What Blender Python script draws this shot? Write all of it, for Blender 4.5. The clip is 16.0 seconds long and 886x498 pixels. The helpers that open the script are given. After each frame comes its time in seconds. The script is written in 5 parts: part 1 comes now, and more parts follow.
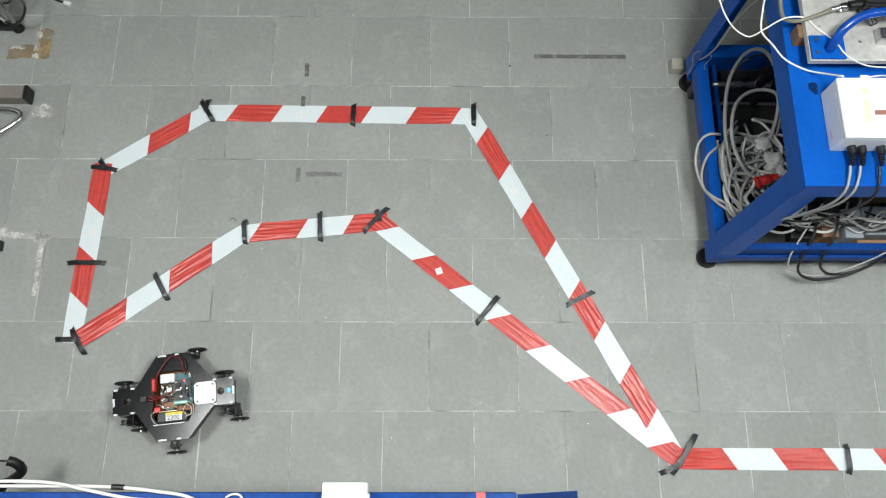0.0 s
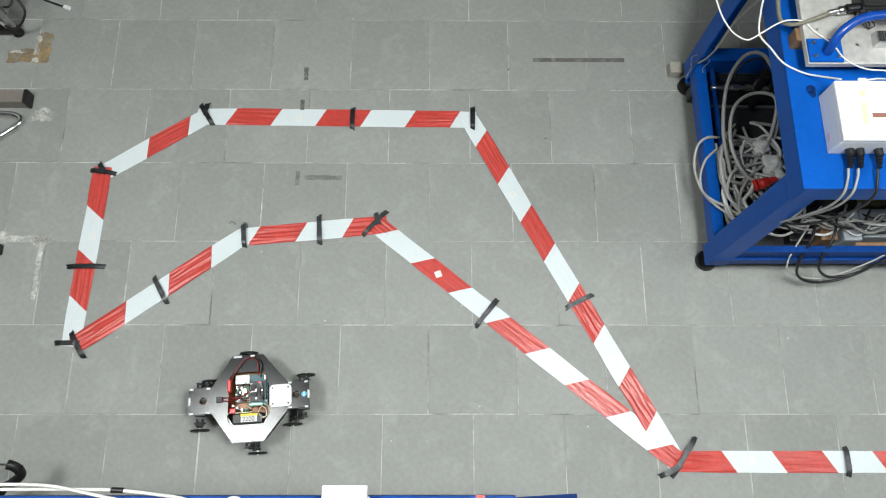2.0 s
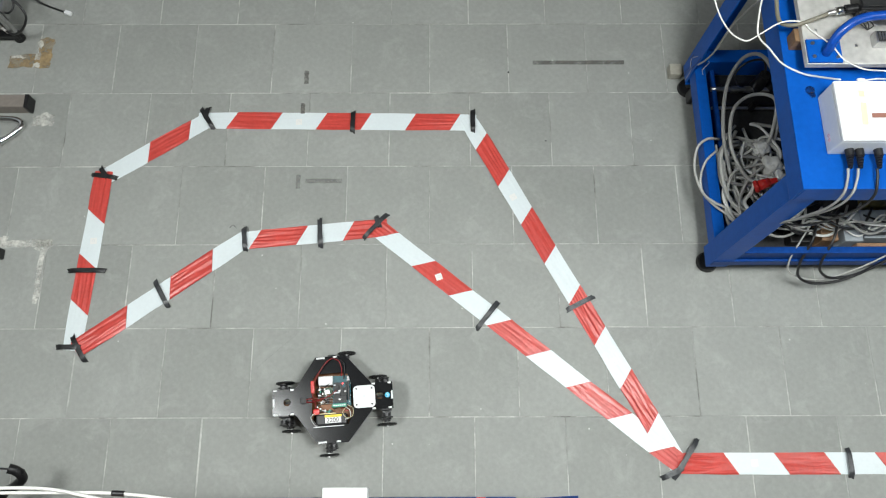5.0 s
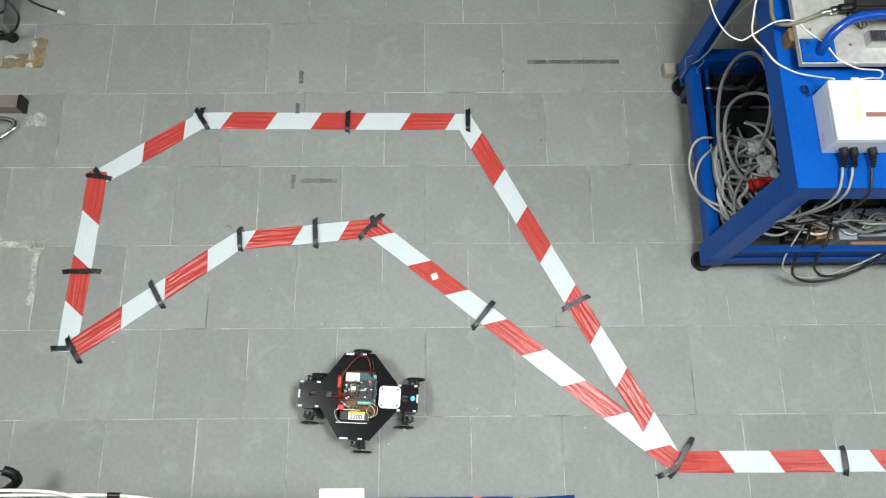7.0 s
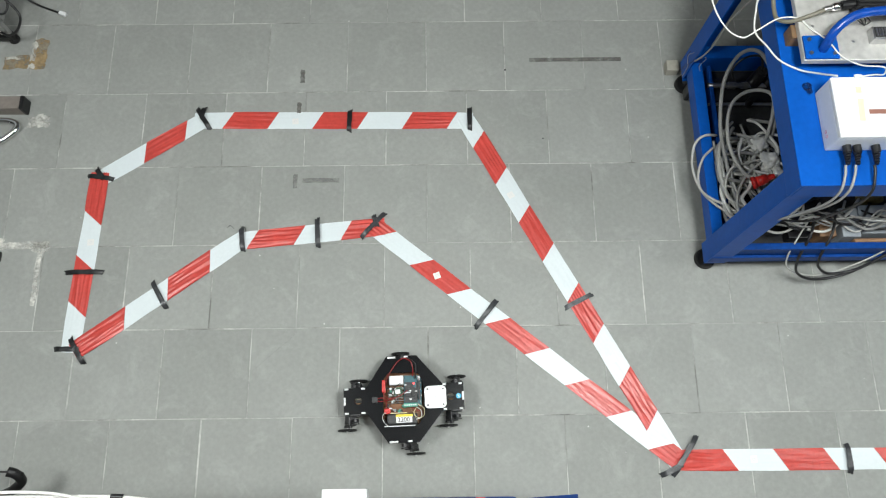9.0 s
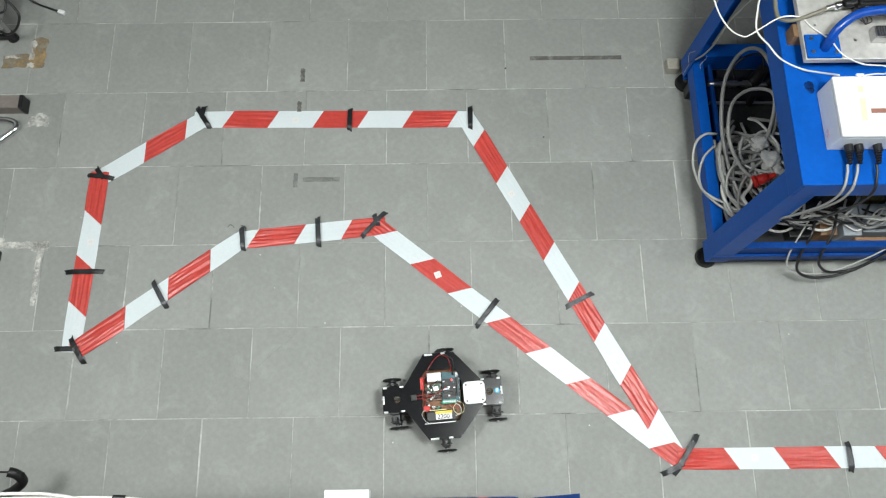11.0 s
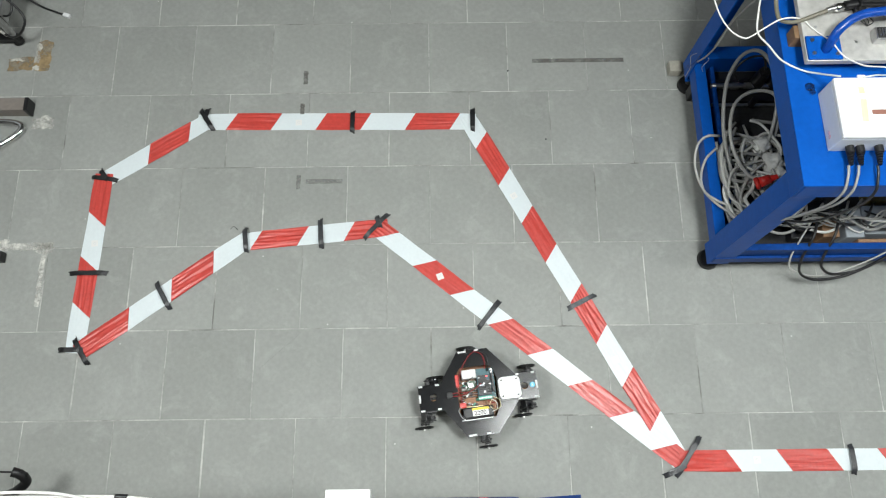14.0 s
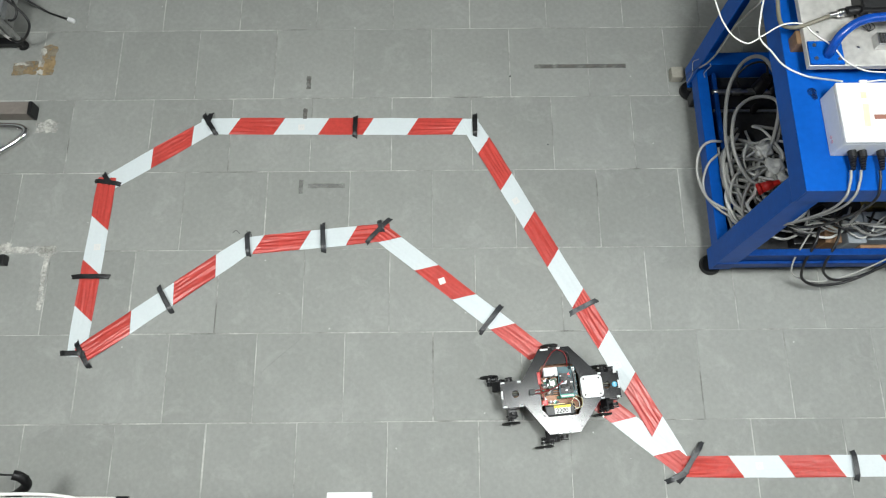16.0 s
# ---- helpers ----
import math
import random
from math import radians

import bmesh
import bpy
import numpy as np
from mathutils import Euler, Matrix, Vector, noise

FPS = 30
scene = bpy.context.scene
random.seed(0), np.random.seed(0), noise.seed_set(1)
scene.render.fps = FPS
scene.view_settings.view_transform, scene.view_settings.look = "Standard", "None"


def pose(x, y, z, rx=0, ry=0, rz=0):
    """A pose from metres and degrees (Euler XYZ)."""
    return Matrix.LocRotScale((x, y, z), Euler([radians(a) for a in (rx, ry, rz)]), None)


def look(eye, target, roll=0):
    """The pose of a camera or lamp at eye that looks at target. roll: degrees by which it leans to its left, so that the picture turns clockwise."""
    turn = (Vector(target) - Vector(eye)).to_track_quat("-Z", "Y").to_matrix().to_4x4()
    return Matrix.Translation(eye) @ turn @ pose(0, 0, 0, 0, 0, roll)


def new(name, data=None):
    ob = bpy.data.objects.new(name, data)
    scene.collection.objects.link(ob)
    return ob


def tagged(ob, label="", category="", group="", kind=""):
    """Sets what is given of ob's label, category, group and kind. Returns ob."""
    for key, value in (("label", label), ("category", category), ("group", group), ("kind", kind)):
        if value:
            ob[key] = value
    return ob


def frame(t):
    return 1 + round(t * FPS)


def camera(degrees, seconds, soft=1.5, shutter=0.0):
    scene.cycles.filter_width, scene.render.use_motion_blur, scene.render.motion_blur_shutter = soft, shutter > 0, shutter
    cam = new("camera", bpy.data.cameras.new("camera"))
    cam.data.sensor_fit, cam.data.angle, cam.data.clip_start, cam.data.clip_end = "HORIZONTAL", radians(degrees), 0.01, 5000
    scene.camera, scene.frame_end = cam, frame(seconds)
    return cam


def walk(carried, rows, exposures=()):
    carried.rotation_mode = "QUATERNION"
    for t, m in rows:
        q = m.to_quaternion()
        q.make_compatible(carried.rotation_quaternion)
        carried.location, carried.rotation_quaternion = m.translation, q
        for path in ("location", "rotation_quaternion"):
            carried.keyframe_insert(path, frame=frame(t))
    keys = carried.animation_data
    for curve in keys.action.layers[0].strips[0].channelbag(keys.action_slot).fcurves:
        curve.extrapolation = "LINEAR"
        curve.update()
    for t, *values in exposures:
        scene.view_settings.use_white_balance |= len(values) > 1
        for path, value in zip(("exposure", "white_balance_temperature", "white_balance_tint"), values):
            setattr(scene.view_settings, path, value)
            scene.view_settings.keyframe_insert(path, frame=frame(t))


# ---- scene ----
cam = camera(61.2, 16.0, soft=1.15, shutter=0.5)
PATH = [
    (0, (0.03, -0.492, 2.53), (0.043, 0.078, 0.613), 1.4),
    (0.5, (0.035, -0.49, 2.528), (0.042, 0.081, 0.612), 0.9),
    (1, (0.031, -0.492, 2.528), (0.043, 0.076, 0.611), 1.2),
    (1.5, (0.034, -0.487, 2.533), (0.047, 0.083, 0.616), 1.2),
    (2, (0.03, -0.495, 2.532), (0.045, 0.085, 0.617), 1.5),
    (2.5, (0.03, -0.491, 2.531), (0.044, 0.086, 0.616), 1.4),
    (3, (0.033, -0.497, 2.532), (0.04, 0.089, 0.62), 0.9),
    (3.5, (0.036, -0.494, 2.529), (0.049, 0.082, 0.614), 1.0),
    (4, (0.039, -0.494, 2.532), (0.045, 0.086, 0.618), 0.4),
    (6.5, (0.03, -0.511, 2.531), (0.05, 0.086, 0.622), 1.6),
    (7, (0.033, -0.497, 2.532), (0.056, 0.09, 0.62), 1.8),
    (7.5, (0.032, -0.492, 2.531), (0.055, 0.086, 0.617), 1.8),
    (8, (0.029, -0.492, 2.531), (0.06, 0.084, 0.616), 2.5),
    (8.5, (0.031, -0.495, 2.532), (0.058, 0.082, 0.617), 1.9),
    (9, (0.038, -0.49, 2.531), (0.051, 0.09, 0.617), 0.6),
    (9.2, (0.025, -0.498, 2.532), (0.04, 0.09, 0.62), 0.9),
    (11.5, (0.031, -0.48, 2.53), (0.048, 0.09, 0.613), 0.9),
    (12, (0.031, -0.488, 2.529), (0.039, 0.085, 0.613), -0.0),
    (12.5, (0.039, -0.485, 2.527), (0.04, 0.094, 0.613), -0.9),
    (13, (0.038, -0.479, 2.533), (0.031, 0.094, 0.617), -1.7),
    (13.5, (0.04, -0.474, 2.534), (0.041, 0.096, 0.617), -0.9),
    (14, (0.038, -0.491, 2.534), (0.043, 0.091, 0.621), -0.2),
    (14.5, (0.034, -0.504, 2.532), (0.043, 0.09, 0.622), 0.3),
    (15, (0.039, -0.495, 2.535), (0.037, 0.097, 0.624), -0.7),
    (15.5, (0.034, -0.498, 2.534), (0.028, 0.092, 0.623), -1.0),
    (16, (0.035, -0.502, 2.532), (0.037, 0.1, 0.625), -0.3),
]
walk(cam, [(t, look(eye, target, roll)) for t, eye, target, roll in PATH])

# ---- world and light ----
scene.view_settings.exposure = 0.0
world = bpy.data.worlds.new("world")
scene.world = world
world.use_nodes = True
world.node_tree.nodes["Background"].inputs[0].default_value = (0.75, 0.82, 0.9, 1)
world.node_tree.nodes["Background"].inputs[1].default_value = 0.05
CEILING = 3.25
LIGHTS = [(-1.34, -0.3, 53), (0.78, -0.3, 77), (2.9, -0.3, 22)]
for lx, ly, watts in LIGHTS:
    lamp_data = bpy.data.lights.new("panel_light", "AREA")
    lamp_data.shape, lamp_data.size, lamp_data.size_y = "RECTANGLE", 0.56, 0.56
    lamp_data.energy, lamp_data.color = watts, (0.96, 1.0, 0.985)
    lamp = new("panel_light", lamp_data)
    lamp.matrix_world = pose(lx, ly, CEILING - 0.115)


# ---- materials ----
def material(name, color, rough=0.5, metal=0.0, vary=0.12, scale=6.0, fine=90.0, bump=0.05, rand=0.0, coat=0.0, island=False):
    """Base colour with broad and fine variation, a little relief, and a random tone for each piece."""
    m = bpy.data.materials.new(name)
    m.use_nodes = True
    nt = m.node_tree
    n, ln = nt.nodes, nt.links
    b = n["Principled BSDF"]
    b.inputs["Roughness"].default_value, b.inputs["Metallic"].default_value = rough, metal
    b.inputs["Coat Weight"].default_value = coat
    co = n.new("ShaderNodeTexCoord")
    big, small = n.new("ShaderNodeTexNoise"), n.new("ShaderNodeTexNoise")
    big.inputs["Scale"].default_value, small.inputs["Scale"].default_value = scale, fine
    big.inputs["Detail"].default_value, small.inputs["Detail"].default_value = 5, 3
    for q in (big, small):
        ln.new(co.outputs["Object"], q.inputs["Vector"])
    add = n.new("ShaderNodeMath")
    add.operation = "ADD"
    ln.new(big.outputs["Fac"], add.inputs[0])
    ln.new(small.outputs["Fac"], add.inputs[1])
    last = add
    if rand:
        info = n.new("ShaderNodeNewGeometry" if island else "ShaderNodeObjectInfo")
        ma = n.new("ShaderNodeMath")
        ma.operation = "MULTIPLY_ADD"
        ln.new(info.outputs["Random Per Island" if island else "Random"], ma.inputs[0])
        ma.inputs[1].default_value = rand
        ln.new(add.outputs[0], ma.inputs[2])
        last = ma
    ramp = n.new("ShaderNodeMapRange")
    ramp.inputs["From Min"].default_value, ramp.inputs["From Max"].default_value = 0.6, 1.4 + rand
    ramp.inputs["To Min"].default_value, ramp.inputs["To Max"].default_value = 1 - vary, 1 + vary
    ln.new(last.outputs[0], ramp.inputs["Value"])
    mul = n.new("ShaderNodeVectorMath")
    mul.operation = "SCALE"
    mul.inputs[0].default_value = color
    ln.new(ramp.outputs[0], mul.inputs["Scale"])
    ln.new(mul.outputs[0], b.inputs["Base Color"])
    if bump:
        bp = n.new("ShaderNodeBump")
        bp.inputs["Strength"].default_value, bp.inputs["Distance"].default_value = bump, 0.002
        ln.new(small.outputs["Fac"], bp.inputs["Height"])
        ln.new(bp.outputs[0], b.inputs["Normal"])
    return m


def tile_material():
    """Grey slate-like tile: pale scuffs, darker clouds, scattered specks, a tone of its own for each tile."""
    m = material("slate_tile", (0.286, 0.294, 0.277), 0.62, 0, 0.17, 3.0, 60, 0.06, 0.35)
    n, ln = m.node_tree.nodes, m.node_tree.links
    b = n["Principled BSDF"]
    b.inputs["Specular IOR Level"].default_value = 0.2
    geo = n.new("ShaderNodeNewGeometry")
    scuff = n.new("ShaderNodeTexNoise")
    scuff.inputs["Scale"].default_value, scuff.inputs["Detail"].default_value = 9, 9
    scuff.inputs["Roughness"].default_value, scuff.inputs["Distortion"].default_value = 0.72, 0.6
    ln.new(geo.outputs["Position"], scuff.inputs["Vector"])
    r1 = n.new("ShaderNodeMapRange")
    r1.inputs["From Min"].default_value, r1.inputs["From Max"].default_value, r1.inputs["To Max"].default_value = 0.52, 0.78, 0.55
    ln.new(scuff.outputs["Fac"], r1.inputs["Value"])
    speck = n.new("ShaderNodeTexVoronoi")
    speck.inputs["Scale"].default_value = 17
    ln.new(geo.outputs["Position"], speck.inputs["Vector"])
    r2 = n.new("ShaderNodeMapRange")
    r2.inputs["From Min"].default_value, r2.inputs["From Max"].default_value = 0.05, 0.035
    ln.new(speck.outputs["Distance"], r2.inputs["Value"])
    sep = n.new("ShaderNodeSeparateColor")
    ln.new(speck.outputs["Color"], sep.inputs[0])
    r3 = n.new("ShaderNodeMath")
    r3.operation = "GREATER_THAN"
    r3.inputs[1].default_value = 0.9
    ln.new(sep.outputs[0], r3.inputs[0])
    r4 = n.new("ShaderNodeMath")
    r4.operation = "MULTIPLY"
    ln.new(r2.outputs[0], r4.inputs[0])
    ln.new(r3.outputs[0], r4.inputs[1])
    old = b.inputs["Base Color"].links[0].from_socket
    for fac, col in ((r1.outputs[0], (0.42, 0.43, 0.41, 1)), (r4.outputs[0], (0.6, 0.6, 0.58, 1))):
        mix = n.new("ShaderNodeMix")
        mix.data_type = "RGBA"
        ln.new(fac, mix.inputs["Factor"])
        ln.new(old, mix.inputs["A"])
        mix.inputs["B"].default_value = col
        old = mix.outputs["Result"]
    ln.new(old, b.inputs["Base Color"])
    return m


def grout_material():
    """Joint filler: pale where it is fresh, dark where it is dirty or missing."""
    m = material("grout", (0.47, 0.47, 0.445), 0.9, 0, 0.3, 14.0, 60, 0.2)
    n, ln = m.node_tree.nodes, m.node_tree.links
    geo, noi, rg, mix = n.new("ShaderNodeNewGeometry"), n.new("ShaderNodeTexNoise"), n.new("ShaderNodeMapRange"), n.new("ShaderNodeMix")
    noi.inputs["Scale"].default_value, noi.inputs["Detail"].default_value, noi.inputs["Roughness"].default_value = 3.1, 6, 0.68
    ln.new(geo.outputs["Position"], noi.inputs["Vector"])
    rg.inputs["From Min"].default_value, rg.inputs["From Max"].default_value = 0.47, 0.62
    ln.new(noi.outputs["Fac"], rg.inputs["Value"])
    mix.data_type = "RGBA"
    b = n["Principled BSDF"]
    ln.new(rg.outputs[0], mix.inputs["Factor"])
    ln.new(b.inputs["Base Color"].links[0].from_socket, mix.inputs["A"])
    mix.inputs["B"].default_value = (0.17, 0.17, 0.158, 1)
    # worn stretches, filled level with dust of the tiles' own grey
    wear, rw, mw = n.new("ShaderNodeTexNoise"), n.new("ShaderNodeMapRange"), n.new("ShaderNodeMix")
    wear.inputs["Scale"].default_value, wear.inputs["Detail"].default_value, wear.inputs["Roughness"].default_value = 6.5, 7, 0.7
    off = n.new("ShaderNodeVectorMath")
    off.inputs[1].default_value = (7.3, 2.1, 0.4)
    ln.new(geo.outputs["Position"], off.inputs[0])
    ln.new(off.outputs[0], wear.inputs["Vector"])
    rw.inputs["From Min"].default_value, rw.inputs["From Max"].default_value, rw.inputs["To Max"].default_value = 0.48, 0.60, 0.85
    ln.new(wear.outputs["Fac"], rw.inputs["Value"])
    mw.data_type = "RGBA"
    ln.new(rw.outputs[0], mw.inputs["Factor"])
    ln.new(mix.outputs["Result"], mw.inputs["A"])
    mw.inputs["B"].default_value = (0.30, 0.305, 0.29, 1)
    ln.new(mw.outputs["Result"], b.inputs["Base Color"])
    return m


def stain_material(name, color, scale, cut, soft=0.16, most=0.85):
    """A worn film with ragged holes through which the floor shows."""
    m = material(name, color, 0.55, 0, 0.3, 14, 120, 0.1)
    n, ln = m.node_tree.nodes, m.node_tree.links
    geo, noi, rg = n.new("ShaderNodeNewGeometry"), n.new("ShaderNodeTexNoise"), n.new("ShaderNodeMapRange")
    noi.inputs["Scale"].default_value, noi.inputs["Detail"].default_value = scale, 8
    noi.inputs["Roughness"].default_value = 0.7
    ln.new(geo.outputs["Position"], noi.inputs["Vector"])
    rg.inputs["From Min"].default_value, rg.inputs["From Max"].default_value = cut, cut + soft
    rg.inputs["To Max"].default_value = most
    ln.new(noi.outputs["Fac"], rg.inputs["Value"])
    ln.new(rg.outputs[0], n["Principled BSDF"].inputs["Alpha"])
    return m


TILE, GROUT = tile_material(), grout_material()
WALL = material("wall_paint", (0.27, 0.27, 0.26), 0.8, 0, 0.05, 2)
RED = material("red_film", (0.53, 0.06, 0.048), 0.34, 0, 0.16, 12, 70, 0.35)
WHITE_FILM = material("white_film", (0.66, 0.72, 0.735), 0.4, 0, 0.04, 9, 100, 0.06)
DUCT = material("black_cloth_tape", (0.009, 0.0095, 0.0105), 0.42, 0, 0.5, 40, 300, 0.25)
GREY_DUCT = material("grey_cloth_tape", (0.075, 0.08, 0.085), 0.38, 0, 0.5, 50, 300, 0.25)
PAPER = material("paper", (0.74, 0.74, 0.72), 0.7, 0, 0.03)
BLUE = material("blue_enamel", (0.003, 0.075, 0.36), 0.36, 0, 0.14, 7, 60, 0.08)
BLUE_PIPE = material("blue_gloss_enamel", (0.003, 0.05, 0.29), 0.27, 0, 0.25, 40, 120, 0.5)
# darker copy of the blue enamel: shade low down is put into the colour
BLUE_DARK = material("blue_enamel_shaded", (0.004, 0.045, 0.22), 0.42, 0, 0.3, 9, 60, 0.1)
for gloss in (BLUE, BLUE_DARK):
    gloss.node_tree.nodes["Principled BSDF"].inputs["Specular IOR Level"].default_value = 0.5
    gloss.node_tree.nodes["Principled BSDF"].inputs["IOR"].default_value = 1.2
SHELF = material("dark_mottled_steel", (0.02, 0.0205, 0.0215), 0.55, 0.2, 0.6, 8, 80, 0.1)
RUBBER = material("black_rubber", (0.006, 0.006, 0.0065), 0.5, 0, 0.3, 20)
BLACK = material("black_plastic", (0.006, 0.006, 0.007), 0.42, 0, 0.3, 30)
PLATE = material("black_coated_sheet", (0.006, 0.0065, 0.0075), 0.18, 0.0, 0.3, 12, 200, 0.0)
PLATE.node_tree.nodes["Principled BSDF"].inputs["Specular IOR Level"].default_value = 0.36
WHITE = material("white_plastic", (0.72, 0.73, 0.73), 0.45, 0, 0.03)
ENCLOSURE = material("light_grey_enclosure", (0.62, 0.65, 0.68), 0.5, 0, 0.05)
CHROME = material("chrome", (0.8, 0.8, 0.8), 0.12, 1, 0.05)
STEEL = material("steel", (0.5, 0.5, 0.5), 0.35, 1, 0.2, 10)
ALU = material("scuffed_aluminium", (0.62, 0.61, 0.58), 0.5, 0.55, 0.2, 8, 60, 0.08)
CABLE_GREY = material("grey_cable", (0.27, 0.27, 0.257), 0.5, 0, 0.15, 8)
CABLE_PALE = material("pale_cable", (0.42, 0.42, 0.395), 0.5, 0, 0.1, 8)
CABLE_WHITE = material("white_cable", (0.68, 0.68, 0.65), 0.45, 0, 0.06, 8)
CABLE_BLACK = material("black_cable", (0.012, 0.012, 0.013), 0.42, 0, 0.2, 8)
CABLE_OLIVE = material("olive_cable", (0.17, 0.16, 0.12), 0.5, 0, 0.15, 8)
WIRE_RED = material("red_wire", (0.23, 0.01, 0.012), 0.4, 0, 0.1, 20)
RED_PLASTIC = material("red_plastic", (0.55, 0.02, 0.015), 0.35, 0, 0.1, 20)
WOOD = material("raw_wood", (0.17, 0.1, 0.05), 0.65, 0, 0.3, 25)
CARD = material("brown_cardboard", (0.26, 0.15, 0.08), 0.75, 0, 0.2, 15)
DULL_YELLOW = material("dull_yellow_plastic", (0.2, 0.16, 0.05), 0.5, 0, 0.4, 30)
YELLOW = material("yellow_print", (0.72, 0.55, 0.02), 0.45, 0, 0.1, 20)
MASKING = material("masking_tape", (0.74, 0.66, 0.4), 0.6, 0, 0.1, 30)
BROWN = material("brown_print", (0.27, 0.12, 0.09), 0.5, 0, 0.1, 30)
COPPER = material("copper_board", (0.13, 0.05, 0.014), 0.35, 0.3, 0.35, 30)
GREEN = material("green_terminal", (0.05, 0.28, 0.19), 0.45, 0, 0.15, 30)
PCB = material("blue_green_board", (0.012, 0.085, 0.105), 0.4, 0, 0.3, 60)
CYAN = material("cyan_sticker", (0.02, 0.38, 0.6), 0.4, 0, 0.05)
INK = material("dark_ink", (0.03, 0.03, 0.03), 0.6, 0, 0.1)
PINK_INK = material("red_ink", (0.5, 0.2, 0.25), 0.6, 0, 0.1)
CAP_TOP = material("taupe_paint", (0.2, 0.175, 0.155), 0.5, 0, 0.15, 12)
FROST = material("grey_sheet", (0.3, 0.33, 0.36), 0.5, 0, 0.1, 6)
STAIN_TAPE = stain_material("dark_tape_residue", (0.15, 0.142, 0.13), 26, 0.24, 0.35)
STAIN_FAINT = stain_material("faint_tape_residue", (0.215, 0.213, 0.202), 26, 0.3, 0.4)
STAIN_RUST = stain_material("dark_rust_bloom", (0.012, 0.02, 0.05), 70, 0.42, 0.3, 0.7)
STAIN_GLUE = stain_material("amber_glue_residue", (0.33, 0.235, 0.12), 13, 0.22, 0.4, 0.9)
STAIN_CHALK = stain_material("chalky_smear", (0.68, 0.67, 0.62), 20, 0.33, 0.28, 0.8)
glow = bpy.data.materials.new("lit_diffuser")
glow.use_nodes = True
glow.node_tree.nodes["Principled BSDF"].inputs["Emission Color"].default_value = (0.95, 1, 0.98, 1)
glow.node_tree.nodes["Principled BSDF"].inputs["Emission Strength"].default_value = 9
led_red = bpy.data.materials.new("red_led")
led_red.use_nodes = True
led_red.node_tree.nodes["Principled BSDF"].inputs["Base Color"].default_value = (0.5, 0.02, 0.02, 1)
led_red.node_tree.nodes["Principled BSDF"].inputs["Emission Color"].default_value = (1, 0.05, 0.05, 1)
led_red.node_tree.nodes["Principled BSDF"].inputs["Emission Strength"].default_value = 4


# ---- mesh helpers ----
def part(name, bm, mat, parent=None, label="", smooth=False):
    """Links a bmesh as one mesh object, under a thing or a part where one is given."""
    me = bpy.data.meshes.new(name)
    bmesh.ops.recalc_face_normals(bm, faces=bm.faces)
    bm.to_mesh(me)
    bm.free()
    me.materials.append(mat)
    if smooth:
        me.shade_smooth()
    ob = new(name, me)
    ob.parent = parent
    if label:
        tagged(ob, label)
    return ob


def empty(name, m, label, category, group=""):
    ob = new(name)
    ob.matrix_world = m
    return tagged(ob, label, category, group)


def box(x0, x1, y0, y1, z0, z1, bevel=0.0, bm=None, turn=0.0):
    b = bmesh.new()
    bmesh.ops.create_cube(b, size=1)
    bmesh.ops.transform(b, matrix=Matrix.Translation(((x0 + x1) / 2, (y0 + y1) / 2, (z0 + z1) / 2)) @ pose(0, 0, 0, 0, 0, turn)
                        @ Matrix.Diagonal((x1 - x0, y1 - y0, z1 - z0, 1)), verts=b.verts)
    if bevel:
        bmesh.ops.bevel(b, geom=b.edges, offset=bevel, segments=2, profile=0.6, affect="EDGES")
    return merge(bm, b)


def merge(bm, b):
    if bm is None:
        return b
    me = bpy.data.meshes.new("scratch")
    b.to_mesh(me)
    b.free()
    bm.from_mesh(me)
    bpy.data.meshes.remove(me)
    return bm


def disc(m, r, depth, seg=20, bm=None, r2=None, bevel=0.0):
    """A cylinder or cone along z of the pose m, centred on it."""
    b = bmesh.new()
    bmesh.ops.create_cone(b, cap_ends=True, segments=seg, radius1=r, radius2=r if r2 is None else r2, depth=depth)
    if bevel:
        bmesh.ops.bevel(b, geom=[e for e in b.edges if len(e.link_faces) == 2 and any(len(f.verts) > 4 for f in e.link_faces)],
                        offset=bevel, segments=2, affect="EDGES")
    bmesh.ops.transform(b, matrix=m, verts=b.verts)
    return merge(bm, b)


def ring(m, r, thick, seg=24, sides=8, bm=None):
    """A torus round z of the pose m."""
    b = bmesh.new()
    rows = []
    for i in range(seg):
        a = 2 * math.pi * i / seg
        rows.append([b.verts.new((math.cos(a) * (r + thick * math.cos(2 * math.pi * j / sides)),
                                  math.sin(a) * (r + thick * math.cos(2 * math.pi * j / sides)),
                                  thick * math.sin(2 * math.pi * j / sides))) for j in range(sides)])
    for i in range(seg):
        for j in range(sides):
            b.faces.new((rows[i][j], rows[i][(j + 1) % sides], rows[(i + 1) % seg][(j + 1) % sides], rows[(i + 1) % seg][j]))
    bmesh.ops.transform(b, matrix=m, verts=b.verts)
    return merge(bm, b)


def smooth_path(pts, per=7):
    pts = [Vector(p) for p in pts]
    pts = [pts[0] * 2 - pts[1]] + pts + [pts[-1] * 2 - pts[-2]]
    out = []
    for i in range(1, len(pts) - 2):
        p0, p1, p2, p3 = pts[i - 1:i + 3]
        for k in range(per):
            t = k / per
            out.append(0.5 * ((2 * p1) + (p2 - p0) * t + (2 * p0 - 5 * p1 + 4 * p2 - p3) * t * t + (3 * p1 - p0 - 3 * p2 + p3) * t ** 3))
    out.append(pts[-2])
    return out


